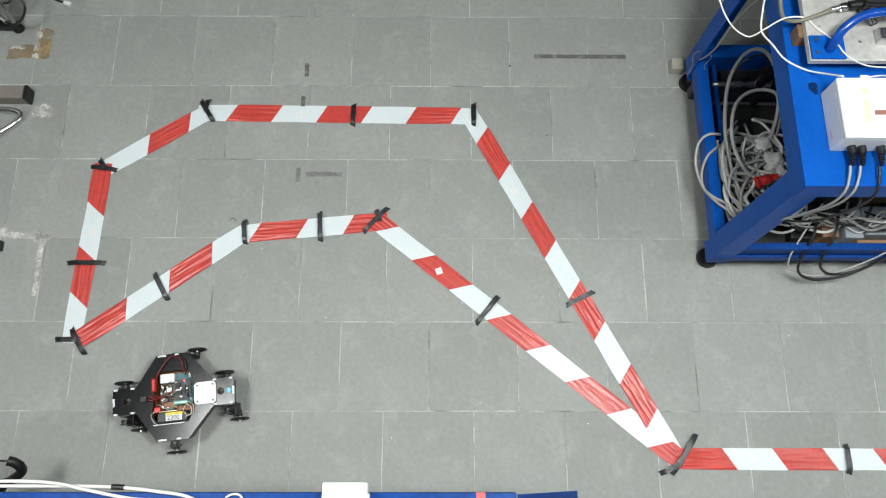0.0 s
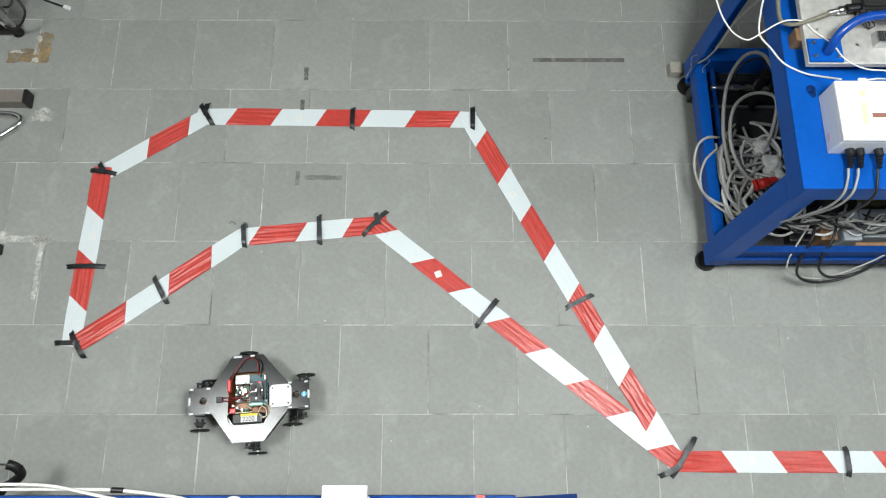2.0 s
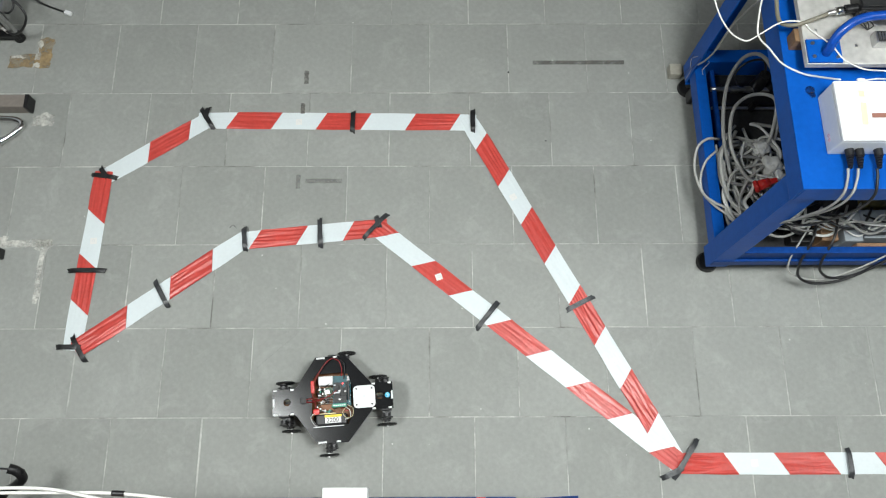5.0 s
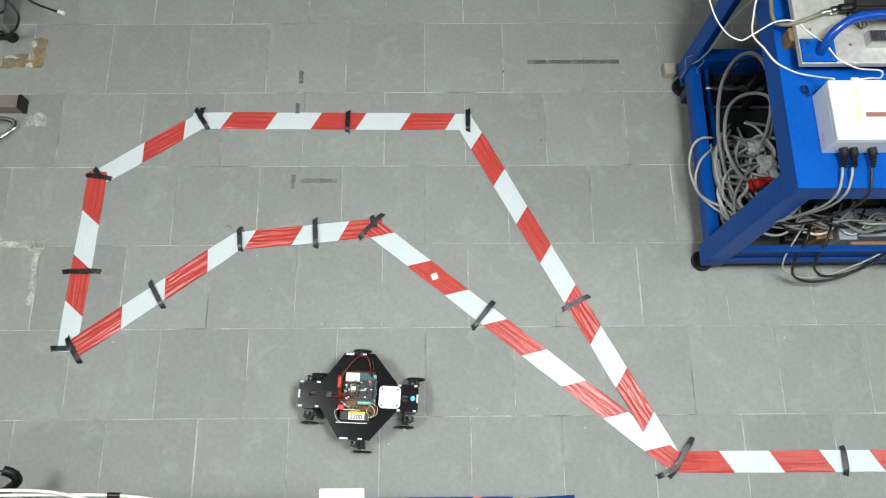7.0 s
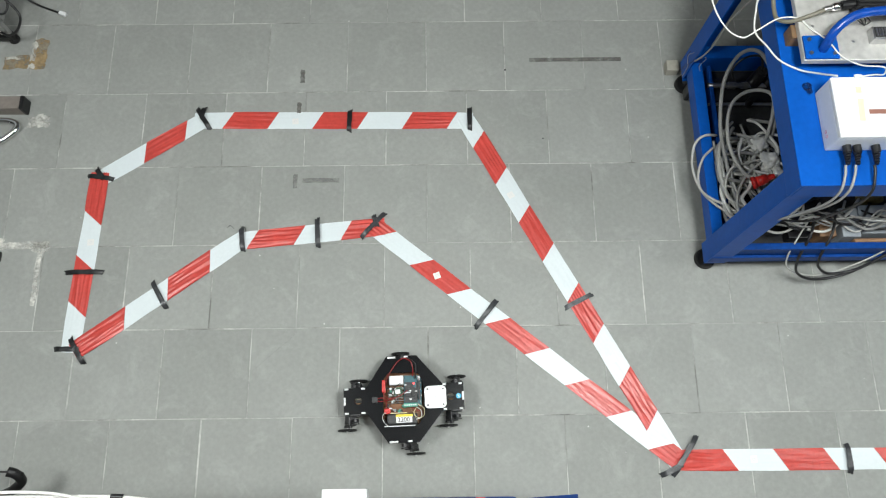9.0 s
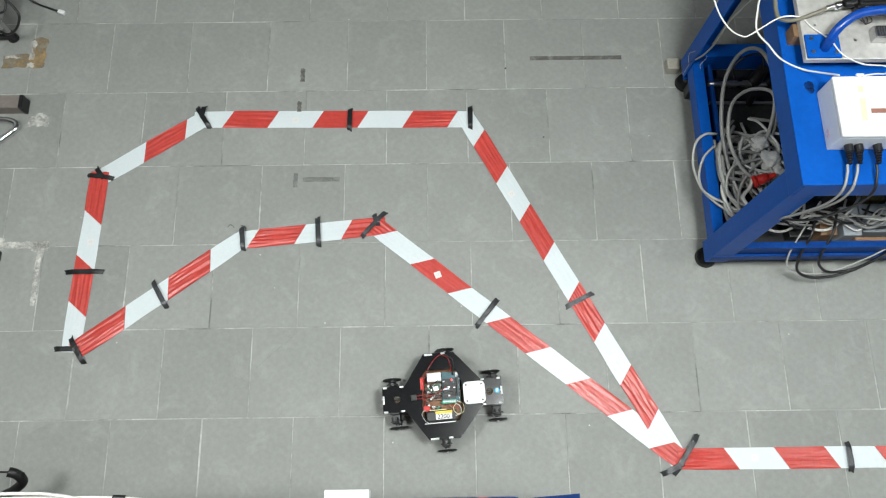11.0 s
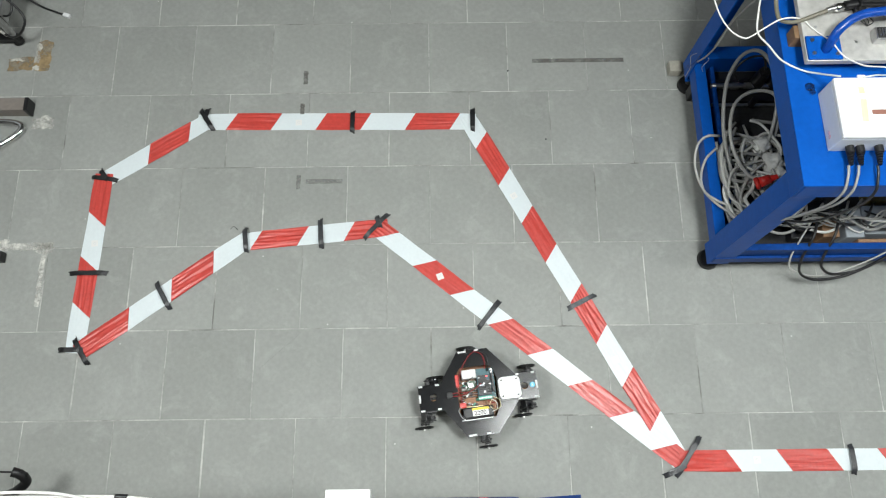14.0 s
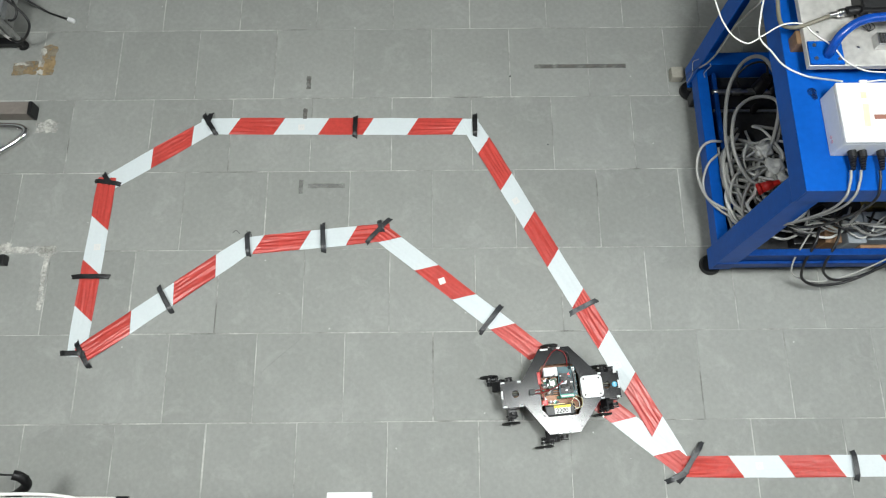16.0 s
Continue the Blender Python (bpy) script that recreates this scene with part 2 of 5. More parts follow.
def tube(pts, r, sides=8, per=7, bm=None, hollow=0.0):
    """A round tube swept along a smooth path."""
    path = smooth_path(pts, per)
    b = bmesh.new()
    up, rows = Vector((0.13, 0.21, 1)), []
    for i, p in enumerate(path):
        d = (path[min(i + 1, len(path) - 1)] - path[max(i - 1, 0)]).normalized()
        s = d.cross(up)
        if s.length < 1e-4:
            s = d.orthogonal()
        s.normalize()
        up = s.cross(d).normalized()
        rows.append([b.verts.new(p + r * (math.cos(2 * math.pi * j / sides) * s + math.sin(2 * math.pi * j / sides) * up)) for j in range(sides)])
    for i in range(len(rows) - 1):
        for j in range(sides):
            b.faces.new((rows[i][j], rows[i][(j + 1) % sides], rows[i + 1][(j + 1) % sides], rows[i + 1][j]))
    b.faces.new(rows[-1])
    if hollow:
        d = (path[0] - path[1]).normalized()
        lip = [b.verts.new(path[0] + (v.co - path[0]) * hollow) for v in rows[0]]
        deep = [b.verts.new(v.co - d * r * 3) for v in lip]
        for j in range(sides):
            k = (j + 1) % sides
            b.faces.new((rows[0][j], rows[0][k], lip[k], lip[j]))
            b.faces.new((lip[j], lip[k], deep[k], deep[j]))
        b.faces.new(deep)
    else:
        b.faces.new(rows[0][::-1])
    return merge(bm, b)


def outline_plate(outer, holes, z0, z1, bm=None):
    """A flat sheet of that outline with holes through it."""
    b = bmesh.new()
    edges = []
    for loop in [outer] + holes:
        vs = [b.verts.new((x, y, z0)) for x, y in loop]
        edges += [b.edges.new((vs[i], vs[(i + 1) % len(vs)])) for i in range(len(vs))]
    bmesh.ops.triangle_fill(b, edges=edges, use_beauty=True, use_dissolve=False)
    got = bmesh.ops.extrude_face_region(b, geom=b.faces[:])
    for v in got["geom"]:
        if isinstance(v, bmesh.types.BMVert):
            v.co.z = z1
    return merge(bm, b)


def circle(x, y, r, n=16):
    return [(x + r * math.cos(2 * math.pi * i / n), y + r * math.sin(2 * math.pi * i / n)) for i in range(n)]


def rounded(x0, x1, y0, y1, r, n=4):
    out = []
    for cx, cy, a in ((x1 - r, y1 - r, 0), (x0 + r, y1 - r, 90), (x0 + r, y0 + r, 180), (x1 - r, y0 + r, 270)):
        out += [(cx + r * math.cos(radians(a + 90 * i / n)), cy + r * math.sin(radians(a + 90 * i / n))) for i in range(n + 1)]
    return out


def wording(text, size, m, mat, parent):
    """Raised lettering as a mesh."""
    c = bpy.data.curves.new("lettering", "FONT")
    c.body, c.size, c.extrude, c.align_x, c.align_y = text, size, 0.0002, "CENTER", "CENTER"
    tmp = bpy.data.objects.new("lettering", c)
    me = bpy.data.meshes.new_from_object(tmp)
    bpy.data.objects.remove(tmp)
    me.name = "lettering"
    me.materials.clear()
    me.materials.append(mat)
    ob = new("lettering", me)
    ob.parent = parent
    ob.matrix_basis = m
    return ob


# ---- structure ----
X0, X1, Y0, Y1 = -3.6, 4.3, -3.6, 4.2


def build_room():
    t = 0.2
    for nm, a in (("wall_north", (X0 - t, X1 + t, Y1, Y1 + t)), ("wall_south", (X0 - t, X1 + t, Y0 - t, Y0)),
                  ("wall_east", (X1, X1 + t, Y0, Y1)), ("wall_west", (X0 - t, X0, Y0, Y1))):
        tagged(part(nm, box(*a, 0, CEILING), WALL), "plain grey painted laboratory wall", "wall", kind="structure")
    tagged(part("ceiling", box(X0 - t, X1 + t, Y0 - t, Y1 + t, CEILING, CEILING + 0.2), WALL), "plain grey painted laboratory ceiling", "ceiling", kind="structure")
    for lx, ly, _ in LIGHTS:
        th = empty("ceiling_light", pose(lx, ly, CEILING), "square white ceiling light panel, switched on", "ceiling light", "ceiling lights")
        b = box(-0.31, 0.31, -0.31, 0.31, -0.10, 0, 0.006)
        part("housing", b, WHITE, th)
        part("diffuser", box(-0.29, 0.29, -0.29, 0.29, -0.108, -0.1005), glow, th)


build_room()


# ---- barrier tape on the floor ----
def tape_strip(x0, y0, x1, y1, first, step, red_first, slant, lift, crumple, width=0.069):
    """Red and white film laid from one point to another; each colour block is a piece of its own."""
    d = Vector((x1 - x0, y1 - y0, 0))
    length = d.length
    th = empty("barrier_tape", Matrix.Translation((x0, y0, 0)) @ pose(0, 0, 0, 0, 0, math.degrees(math.atan2(d.y, d.x))),
               "red and white striped plastic barrier tape stuck along the floor", "barrier tape", "barrier tapes")
    cuts = [0.0]
    p = first
    while p < length - 0.012:
        cuts.append(p)
        p += step
    cuts.append(length)
    red = red_first
    seed = random.random() * 50
    for i in range(len(cuts) - 1):
        a, c = cuts[i], cuts[i + 1]
        b = bmesh.new()
        nu, nv = max(4, int((c - a) / 0.005)), 22
        grid = []
        for u in range(nu + 1):
            rowv = []
            for v in range(nv + 1):
                w = v / nv - 0.5
                sa = slant * w if i else 0
                sc = slant * w if i < len(cuts) - 2 else 0
                x = (a + sa) + ((c + sc) - (a + sa)) * u / nu
                ends = min(1.0, 0.42 + max(math.exp(-x / 0.12), math.exp(-(length - x) / 0.12)))
                amp = (0.0072 if red else 0.0010) * crumple * ends
                h = noise.noise((x * 5 + seed, w * 9 + seed, 0.3)) + 0.6 * noise.noise((x * 16, w * 15 + seed, 1.7))
                fold = abs(noise.noise((x * 6 + seed, w * 16, 4.1)))
                crease = abs(noise.noise((x * 11 + 3 * w + seed, w * 30 + 2 * noise.noise((x * 4, seed, 0.2)), 7.7)))
                edge = 0.0022 * noise.noise((x * 7 + seed, 3.3 if w > 0 else 8.1, 0)) * (2 * abs(w)) ** 3
                rowv.append(b.verts.new((x, w * width * (1 - 0.10 * max(math.exp(-x / 0.05), math.exp(-(length - x) / 0.05))) + edge,
                                         lift + max(0.0, amp * (0.4 + 0.5 * h + 0.9 * fold + 0.3 * crease)))))
            grid.append(rowv)
        for u in range(nu):
            for v in range(nv):
                b.faces.new((grid[u][v], grid[u + 1][v], grid[u + 1][v + 1], grid[u][v + 1]))
        part("red_block" if red else "white_block", b, RED if red else WHITE_FILM, th, smooth=True)
        red = not red
    return th


TAPES = [  # x0 y0 x1 y1, first edge, step, red first, slant, lift, crumple
    (-1.212, -0.075, -1.184, 0.580, 0.149, 0.166, False, 0.055, 0.0010, 0.9),
    (-1.190, 0.553, -0.822, 0.790, 0.190, 0.1675, False, 0.046, 0.0022, 0.6),
    (-0.863, 0.786, 0.174, 0.775, 0.127, 0.1662, False, 0.040, 0.0012, 0.8),
    (0.140, 0.792, 0.814, -0.464, 0.109, 0.1651, False, -0.040, 0.0022, 1.2),
    (-1.198, -0.074, -0.650, 0.322, 0.197, 0.1705, True, 0.045, 0.0034, 0.8),
    (-0.660, 0.315, -0.150, 0.362, 0.043, 0.1655, False, 0.046, 0.0012, 0.8),
    (-0.202, 0.374, 0.825, -0.460, 0.066, 0.1674, True, 0.053, 0.0040, 0.45),
    (0.806, -0.451, 2.300, -0.455, 0.174, 0.1650, True, -0.045, 0.0058, 0.9),
]
for row in TAPES:
    tape_strip(*row)

STRIPS = [  # x0 y0 x1 y1, grey
    (-0.854, 0.832, -0.803, 0.751, 0), (-0.825, 0.837, -0.833, 0.790, 0), (-0.284, 0.821, -0.286, 0.735, 0), (0.161, 0.825, 0.160, 0.735, 0),
    (-1.226, 0.565, -1.135, 0.552, 0), (-1.199, 0.594, -1.168, 0.554, 0), (-1.259, 0.203, -1.131, 0.204, 0), (-1.262, -0.065, -1.180, -0.065, 0),
    (-1.214, -0.026, -1.159, -0.113, 0), (-0.954, 0.167, -0.899, 0.075, 1), (-0.658, 0.361, -0.648, 0.277, 1), (-0.391, 0.394, -0.384, 0.288, 1),
]
STRIPS += [(-0.151, 0.410, -0.233, 0.320, 1), (-0.191, 0.403, -0.178, 0.363, 1), (0.237, 0.087, 0.163, -0.006, 1), (0.569, 0.106, 0.474, 0.058, 2),
           (0.876, -0.375, 0.788, -0.497, 1), (0.751, -0.497, 0.826, -0.461, 1), (1.364, -0.407, 1.363, -0.496, 1)]
SHEEN = material("dark_grey_cloth_tape", (0.04, 0.042, 0.045), 0.32, 0, 0.6, 60, 300, 0.3)


def tape_piece(x0, y0, x1, y1, kind, order):
    d = Vector((x1 - x0, y1 - y0, 0))
    n, w = 18, 0.0172
    b = bmesh.new()
    rows = []
    for i in range(n + 1):
        u = i / n
        cut = 0.006 * (1 if i == n else -1 if i == 0 else 0)
        row = []
        for v in range(5):
            q = v / 4 - 0.5
            ragged = cut * (0.4 + noise.noise((order * 3.1, v * 1.3, u)))
            z = (0.0205 if order in (16, 17) else 0.0165 if order == 18 else 0.0142) + 0.0004 * order % 0.003 + 0.0016 * noise.noise((u * 7 + order, q * 3, 0.5))
            row.append(b.verts.new((u * d.length + ragged + q * cut, q * w + 0.001 * noise.noise((u * 4, order, q)), z - (0.017 if order in (16, 17) else 0.0118) * (2 * u - 1) ** 6)))
        rows.append(row)
    for i in range(n):
        for v in range(4):
            b.faces.new((rows[i][v], rows[i + 1][v], rows[i + 1][v + 1], rows[i][v + 1]))
    ob = part("tape_piece", b, (DUCT, SHEEN, GREY_DUCT)[kind], smooth=True)
    ob.matrix_world = Matrix.Translation((x0, y0, 0)) @ pose(0, 0, 0, 0, 0, math.degrees(math.atan2(d.y, d.x)))
    tagged(ob, ("short strip of black cloth tape holding the barrier tape", "short strip of shiny dark grey tape holding the barrier tape",
                "short strip of matt grey tape across the barrier tape")[kind], "tape strip", "tape strips")


for k, row in enumerate(STRIPS):
    tape_piece(*row, k)

for k, (sx, sy, turn) in enumerate([(0.033, 0.178, 20), (0.302, 0.476, 30), (0.623, -0.119, 15), (0.429, -0.144, 50), (1.056, -0.450, 2), (-1.189, 0.315, 4), (-0.487, 0.778, 3)]):
    th = empty("marker_label", pose(sx, sy, (0.0080, 0.0042, 0.0042, 0.0056, 0.0078, 0.0026, 0.0026)[k], 0, 0, turn), "small square white paper marker stuck on the barrier tape", "label", "paper markers")
    part("sheet", box(-0.0115, 0.0115, -0.0115, 0.0115, -0.0005, 0), PAPER, th)
    part("print", ring(pose(0, 0, 0.0001), 0.0042, 0.0006, 14, 6), ENCLOSURE, th)


# ---- marks on the floor ----
def floor_mark(label, mat, x0, x1, y0, y1, z=0.0022, wob=0.004):
    b = bmesh.new()
    n = 24
    loop = []
    for i in range(n):
        a = 2 * math.pi * i / n
        c, s = math.cos(a), math.sin(a)
        k = 1 / max(abs(c), abs(s))
        loop.append(b.verts.new(((x0 + x1) / 2 + c * k * (x1 - x0) / 2 + wob * noise.noise((c * 3 + x0, s * 3, y0)),
                                 (y0 + y1) / 2 + s * k * (y1 - y0) / 2 + wob * noise.noise((c * 3, s * 3 + y0, x0)), z)))
    b.faces.new(loop)
    tagged(part("floor_mark", b, mat), label, "floor mark", kind="structure")


floor_mark("dark straight strip of old tape residue on the tiles", STAIN_TAPE, 0.394, 0.744, 1.019, 1.036, wob=0.001)
floor_mark("short dark patch of tape residue on the tiles", STAIN_TAPE, -0.476, -0.460, 0.938, 0.994, wob=0.004)
floor_mark("short dark patch of tape residue on the tiles", STAIN_TAPE, -0.483, -0.468, 0.813, 0.856, wob=0.004)
floor_mark("faint grey strip of tape residue on the tiles", STAIN_FAINT, -0.451, -0.318, 0.533, 0.550, wob=0.002)
floor_mark("faint grey strip of tape residue on the tiles", STAIN_FAINT, -0.485, -0.470, 0.512, 0.566, wob=0.002)
floor_mark("amber patch of dried glue on the tiles", STAIN_GLUE, -1.605, -1.450, 1.012, 1.066, wob=0.012)
floor_mark("amber patch of dried glue on the tiles", STAIN_GLUE, -1.500, -1.448, 1.040, 1.138, z=0.0026, wob=0.011)
for a, w in (((-1.545, -1.33, 0.295, 0.318), 0.012), ((-1.39, -1.335, 0.282, 0.318), 0.012), ((-1.372, -1.352, 0.09, 0.29), 0.009), ((-1.55, -1.49, 0.30, 0.33), 0.014)):
    floor_mark("chalky white smear along a tile joint", STAIN_CHALK, *a, z=0.0018 + w * 0.03, wob=w)
for a in ((-1.508, -1.490, 1.045, 1.125), (-1.60, -1.545, 1.052, 1.062), (-1.512, -1.488, 1.012, 1.030)):
    floor_mark("pale crust at the rim of the dried glue", STAIN_CHALK, *a, z=0.0031, wob=0.008)
floor_mark("chalky white scuff on a tile", STAIN_CHALK, -1.475, -1.40, 0.77, 0.815, wob=0.02)


# ---- walking robot ----
PLATE_Z = 0.112
GREEN_DARK = material("dark_green_board", (0.02, 0.07, 0.03), 0.4, 0, 0.3, 60)
HIP_Z, LEG = 0.106, 0.075
HIPS = [(0.19, 0.047, 1), (0.02, 0.132, 1), (-0.135, 0.048, 1), (0.19, -0.061, -1), (0.02, -0.144, -1), (-0.135, -0.060, -1)]
HEX = [(-0.169, 0.041), (-0.169, -0.041), (-0.096, -0.041), (-0.030, -0.136), (0.067, -0.136), (0.146, -0.042), (0.213, -0.042), (0.213, 0.042),
       (0.146, 0.042), (0.067, 0.136), (-0.030, 0.136), (-0.096, 0.041)]


def build_robot():
    th = empty("walking_robot", pose(-0.869, -0.238, 0, 0, 0, 6), "black six-legged walking robot with wheel feet and open electronics", "robot")
    cut = [(-0.040, 0.066), (-0.028, 0.082), (0.055, 0.082), (0.072, 0.076), (0.085, 0.04), (0.085, -0.05), (0.068, -0.082), (-0.026, -0.082), (-0.046, -0.056)]
    b = outline_plate(HEX, [cut, circle(-0.123, 0, 0.0115), circle(0.171, 0, 0.0115)], PLATE_Z, PLATE_Z + 0.003)
    part("top_plate", b, PLATE, th, "black coated sheet with a cut-out")
    low = [(x * 0.93, y * 0.9) for x, y in HEX]
    part("bottom_plate", outline_plate(low, [], 0.062, 0.065), COPPER, th, "amber lower plate")
    # upright edge plates under the sheet, with white tabs standing through it
    for (xa, ya), (xb, yb) in zip(HEX, HEX[1:] + HEX[:1]):
        c, l = Vector(((xa + xb) / 2, (ya + yb) / 2)), math.hypot(xb - xa, yb - ya)
        o = part("side_plate", box(-l / 2 + 0.004, l / 2 - 0.004, -0.0015, 0.0015, 0.066, PLATE_Z - 0.0005), BLACK, th)
        o.matrix_basis = pose(c.x * 0.955, c.y * 0.955, 0, 0, 0, math.degrees(math.atan2(yb - ya, xb - xa)))
    tabs = [(-0.166, 0, 0.006, 0.026), (0.210, 0, 0.006, 0.026), (-0.160, 0.038, 0.013, 0.006), (-0.107, 0.038, 0.013, 0.006), (-0.160, -0.038, 0.013, 0.006),
            (-0.107, -0.038, 0.013, 0.006), (0.152, 0.039, 0.011, 0.006), (0.203, 0.039, 0.011, 0.006), (0.152, -0.039, 0.011, 0.006), (0.203, -0.039, 0.011, 0.006),
            (-0.014, 0.132, 0.027, 0.006), (0.033, 0.133, 0.013, 0.006), (-0.014, -0.132, 0.027, 0.006), (0.037, -0.132, 0.014, 0.006)]
    for x, y, w, d in tabs:
        part("tab", box(x - w / 2, x + w / 2, y - d / 2, y + d / 2, PLATE_Z - 0.004, PLATE_Z + 0.0045, 0.0012), WHITE, th, "white plastic tab")
    # square white cover at the front
    q = part("square_cover", outline_plate(rounded(0.088, 0.157, -0.035, 0.035, 0.013), [], PLATE_Z + 0.0045, PLATE_Z + 0.0085), WHITE, th, "white rounded square cover")
    for x, y in ((0.098, 0.025), (0.147, 0.025), (0.098, -0.025), (0.147, -0.025)):
        part("screw", disc(pose(x, y, PLATE_Z + 0.009), 0.0028, 0.0016, 10), BLACK, q)
    part("boss", disc(pose(0.1225, 0, PLATE_Z + 0.009), 0.004, 0.002, 12), ENCLOSURE, q)
    part("spacer", disc(pose(0.1225, 0, PLATE_Z + 0.0035), 0.012, 0.0035, 14), ENCLOSURE, th)
    s = part("sticker", disc(pose(0.196, 0.0, PLATE_Z + 0.0034), 0.0085, 0.0006, 20), CYAN, th, "round cyan sticker")
    rb = ring(pose(0.196, 0.0032, PLATE_Z + 0.0038), 0.0026, 0.0007, 12, 6)
    part("emblem", ring(pose(0.196, -0.0032, PLATE_Z + 0.0038), 0.0026, 0.0007, 12, 6, rb), WHITE, s)
    # connector behind the cut-out
    c = part("connector", box(-0.079, -0.061, -0.009, 0.009, PLATE_Z + 0.003, PLATE_Z + 0.015, 0.0015), BLACK, th)
    part("socket", box(-0.074, -0.066, -0.004, 0.005, PLATE_Z + 0.0148, PLATE_Z + 0.0156), INK, c)
    # battery across the right side of the cut-out
    bat = part("battery", box(-0.034, 0.062, -0.080, -0.045, 0.066, 0.110, 0.005), BLACK, th, "black battery pack")
    part("label", box(-0.005, 0.046, -0.074, -0.056, 0.1101, 0.1106), PAPER, bat)
    part("label_band", box(-0.006, 0.048, -0.0558, -0.048, 0.1101, 0.1106), YELLOW, bat)
    wording("2200", 0.0195, pose(0.019, -0.0655, 0.1109), INK, bat)
    part("rail", box(-0.042, 0.055, -0.0855, -0.0828, PLATE_Z + 0.003, PLATE_Z + 0.0055), WHITE, th)
    part("rail", box(-0.045, 0.03, -0.045, -0.0425, 0.106, 0.1095), MASKING, th)
    # white module, circuit boards, terminals
    part("module", box(-0.024, 0.022, 0.046, 0.075, 0.068, 0.106, 0.003), WHITE, th, "white plastic module")
    brd = part("circuit_board", box(0.022, 0.079, -0.022, 0.074, 0.096, 0.0985, turn=-2), PCB, th, "blue-green circuit board")
    part("shield", box(0.025, 0.066, -0.012, 0.052, 0.103, 0.106, 0.0006, turn=-2), BLACK, brd)
    for x, y, w, d, m in ((0.034, 0.036, 0.016, 0.012, INK), (0.052, 0.020, 0.01, 0.02, INK), (0.036, 0.012, 0.018, 0.012, INK), (0.058, 0.042, 0.009, 0.014, PCB),
                          (0.034, 0.019, 0.02, 0.005, ENCLOSURE), (0.060, 0.002, 0.008, 0.014, INK), (0.072, 0.03, 0.006, 0.07, BLACK), (0.072, 0.062, 0.007, 0.014, STEEL)):
        part("chip", box(x - w / 2, x + w / 2, y - d / 2, y + d / 2, 0.1045, 0.1115, 0.0007), m, brd)
    part("led", disc(pose(0.0545, 0.047, 0.1105), 0.0026, 0.004, 10), led_red, brd)
    tb = part("terminal_block", box(0.020, 0.064, -0.0265, -0.015, 0.099, 0.111, 0.0008), GREEN, th, "green terminal block")
    for k in range(12):
        part("header_pin", box(0.074 + 0.003 * (k % 2), 0.0755 + 0.003 * (k % 2), -0.012 + 0.0065 * k, -0.009 + 0.0065 * k, 0.0985, 0.1085), (STEEL, PCB, CYAN)[k % 3], brd)
    for k in range(8):
        x, y = 0.026 + 0.036 * random.random(), -0.008 + 0.056 * random.random()
        part("chip", box(x - 0.003, x + 0.003, y - 0.002, y + 0.002, 0.1062, 0.1085 + 0.003 * random.random()), random.choice([ENCLOSURE, STEEL, INK, PCB]), brd)
    for k in range(6):
        part("screw", disc(pose(0.025 + k * 0.0068, -0.0205, 0.1113), 0.0021, 0.001, 8), STEEL, tb)
    part("carrier", box(-0.034, 0.02, -0.04, 0.044, 0.070, 0.0725, 0.0005), COPPER, th, "amber circuit carrier")
    for k in range(6):
        part("capacitor", disc(pose(-0.024 + 0.008 * (k % 3) + 0.003 * random.random(), 0.022 + 0.014 * (k // 3), 0.081), 0.0034, 0.017, 10), (BLACK, STEEL)[k % 2], th)
    part("driver_board", box(-0.012, 0.018, 0.006, 0.040, 0.086, 0.0875, turn=8), GREEN_DARK, th, "dark green driver board")
    part("heat_sink", box(-0.006, 0.010, 0.018, 0.032, 0.088, 0.097, 0.001, turn=8), STEEL, th)
    for k in range(26):
        x, y = -0.033 + 0.055 * random.random(), -0.038 + 0.08 * random.random()
        part("component", box(x - 0.004, x + 0.004, y - 0.003, y + 0.003, 0.065, 0.074 + 0.016 * random.random(), 0.0008, turn=random.random() * 90),
             random.choice([BLACK, BLACK, CARD, STEEL, GREEN, WHITE]), th)
    for k in range(5):
        y = -0.012 + k * 0.008
        part("standoff", tube([(-0.03, y, 0.082), (0.0, y + 0.002, 0.088), (0.02, y + 0.001, 0.085)], 0.0011, 6, 4), STEEL, th)
    # red lever switch and the red and black leads
    part("clip", box(-0.047, -0.036, 0.022, 0.062, 0.098, 0.118, 0.003), RED_PLASTIC, th, "red plastic clip")
    part("clip", box(-0.042, -0.022, -0.045, -0.028, 0.098, 0.112, 0.003), RED_PLASTIC, th)
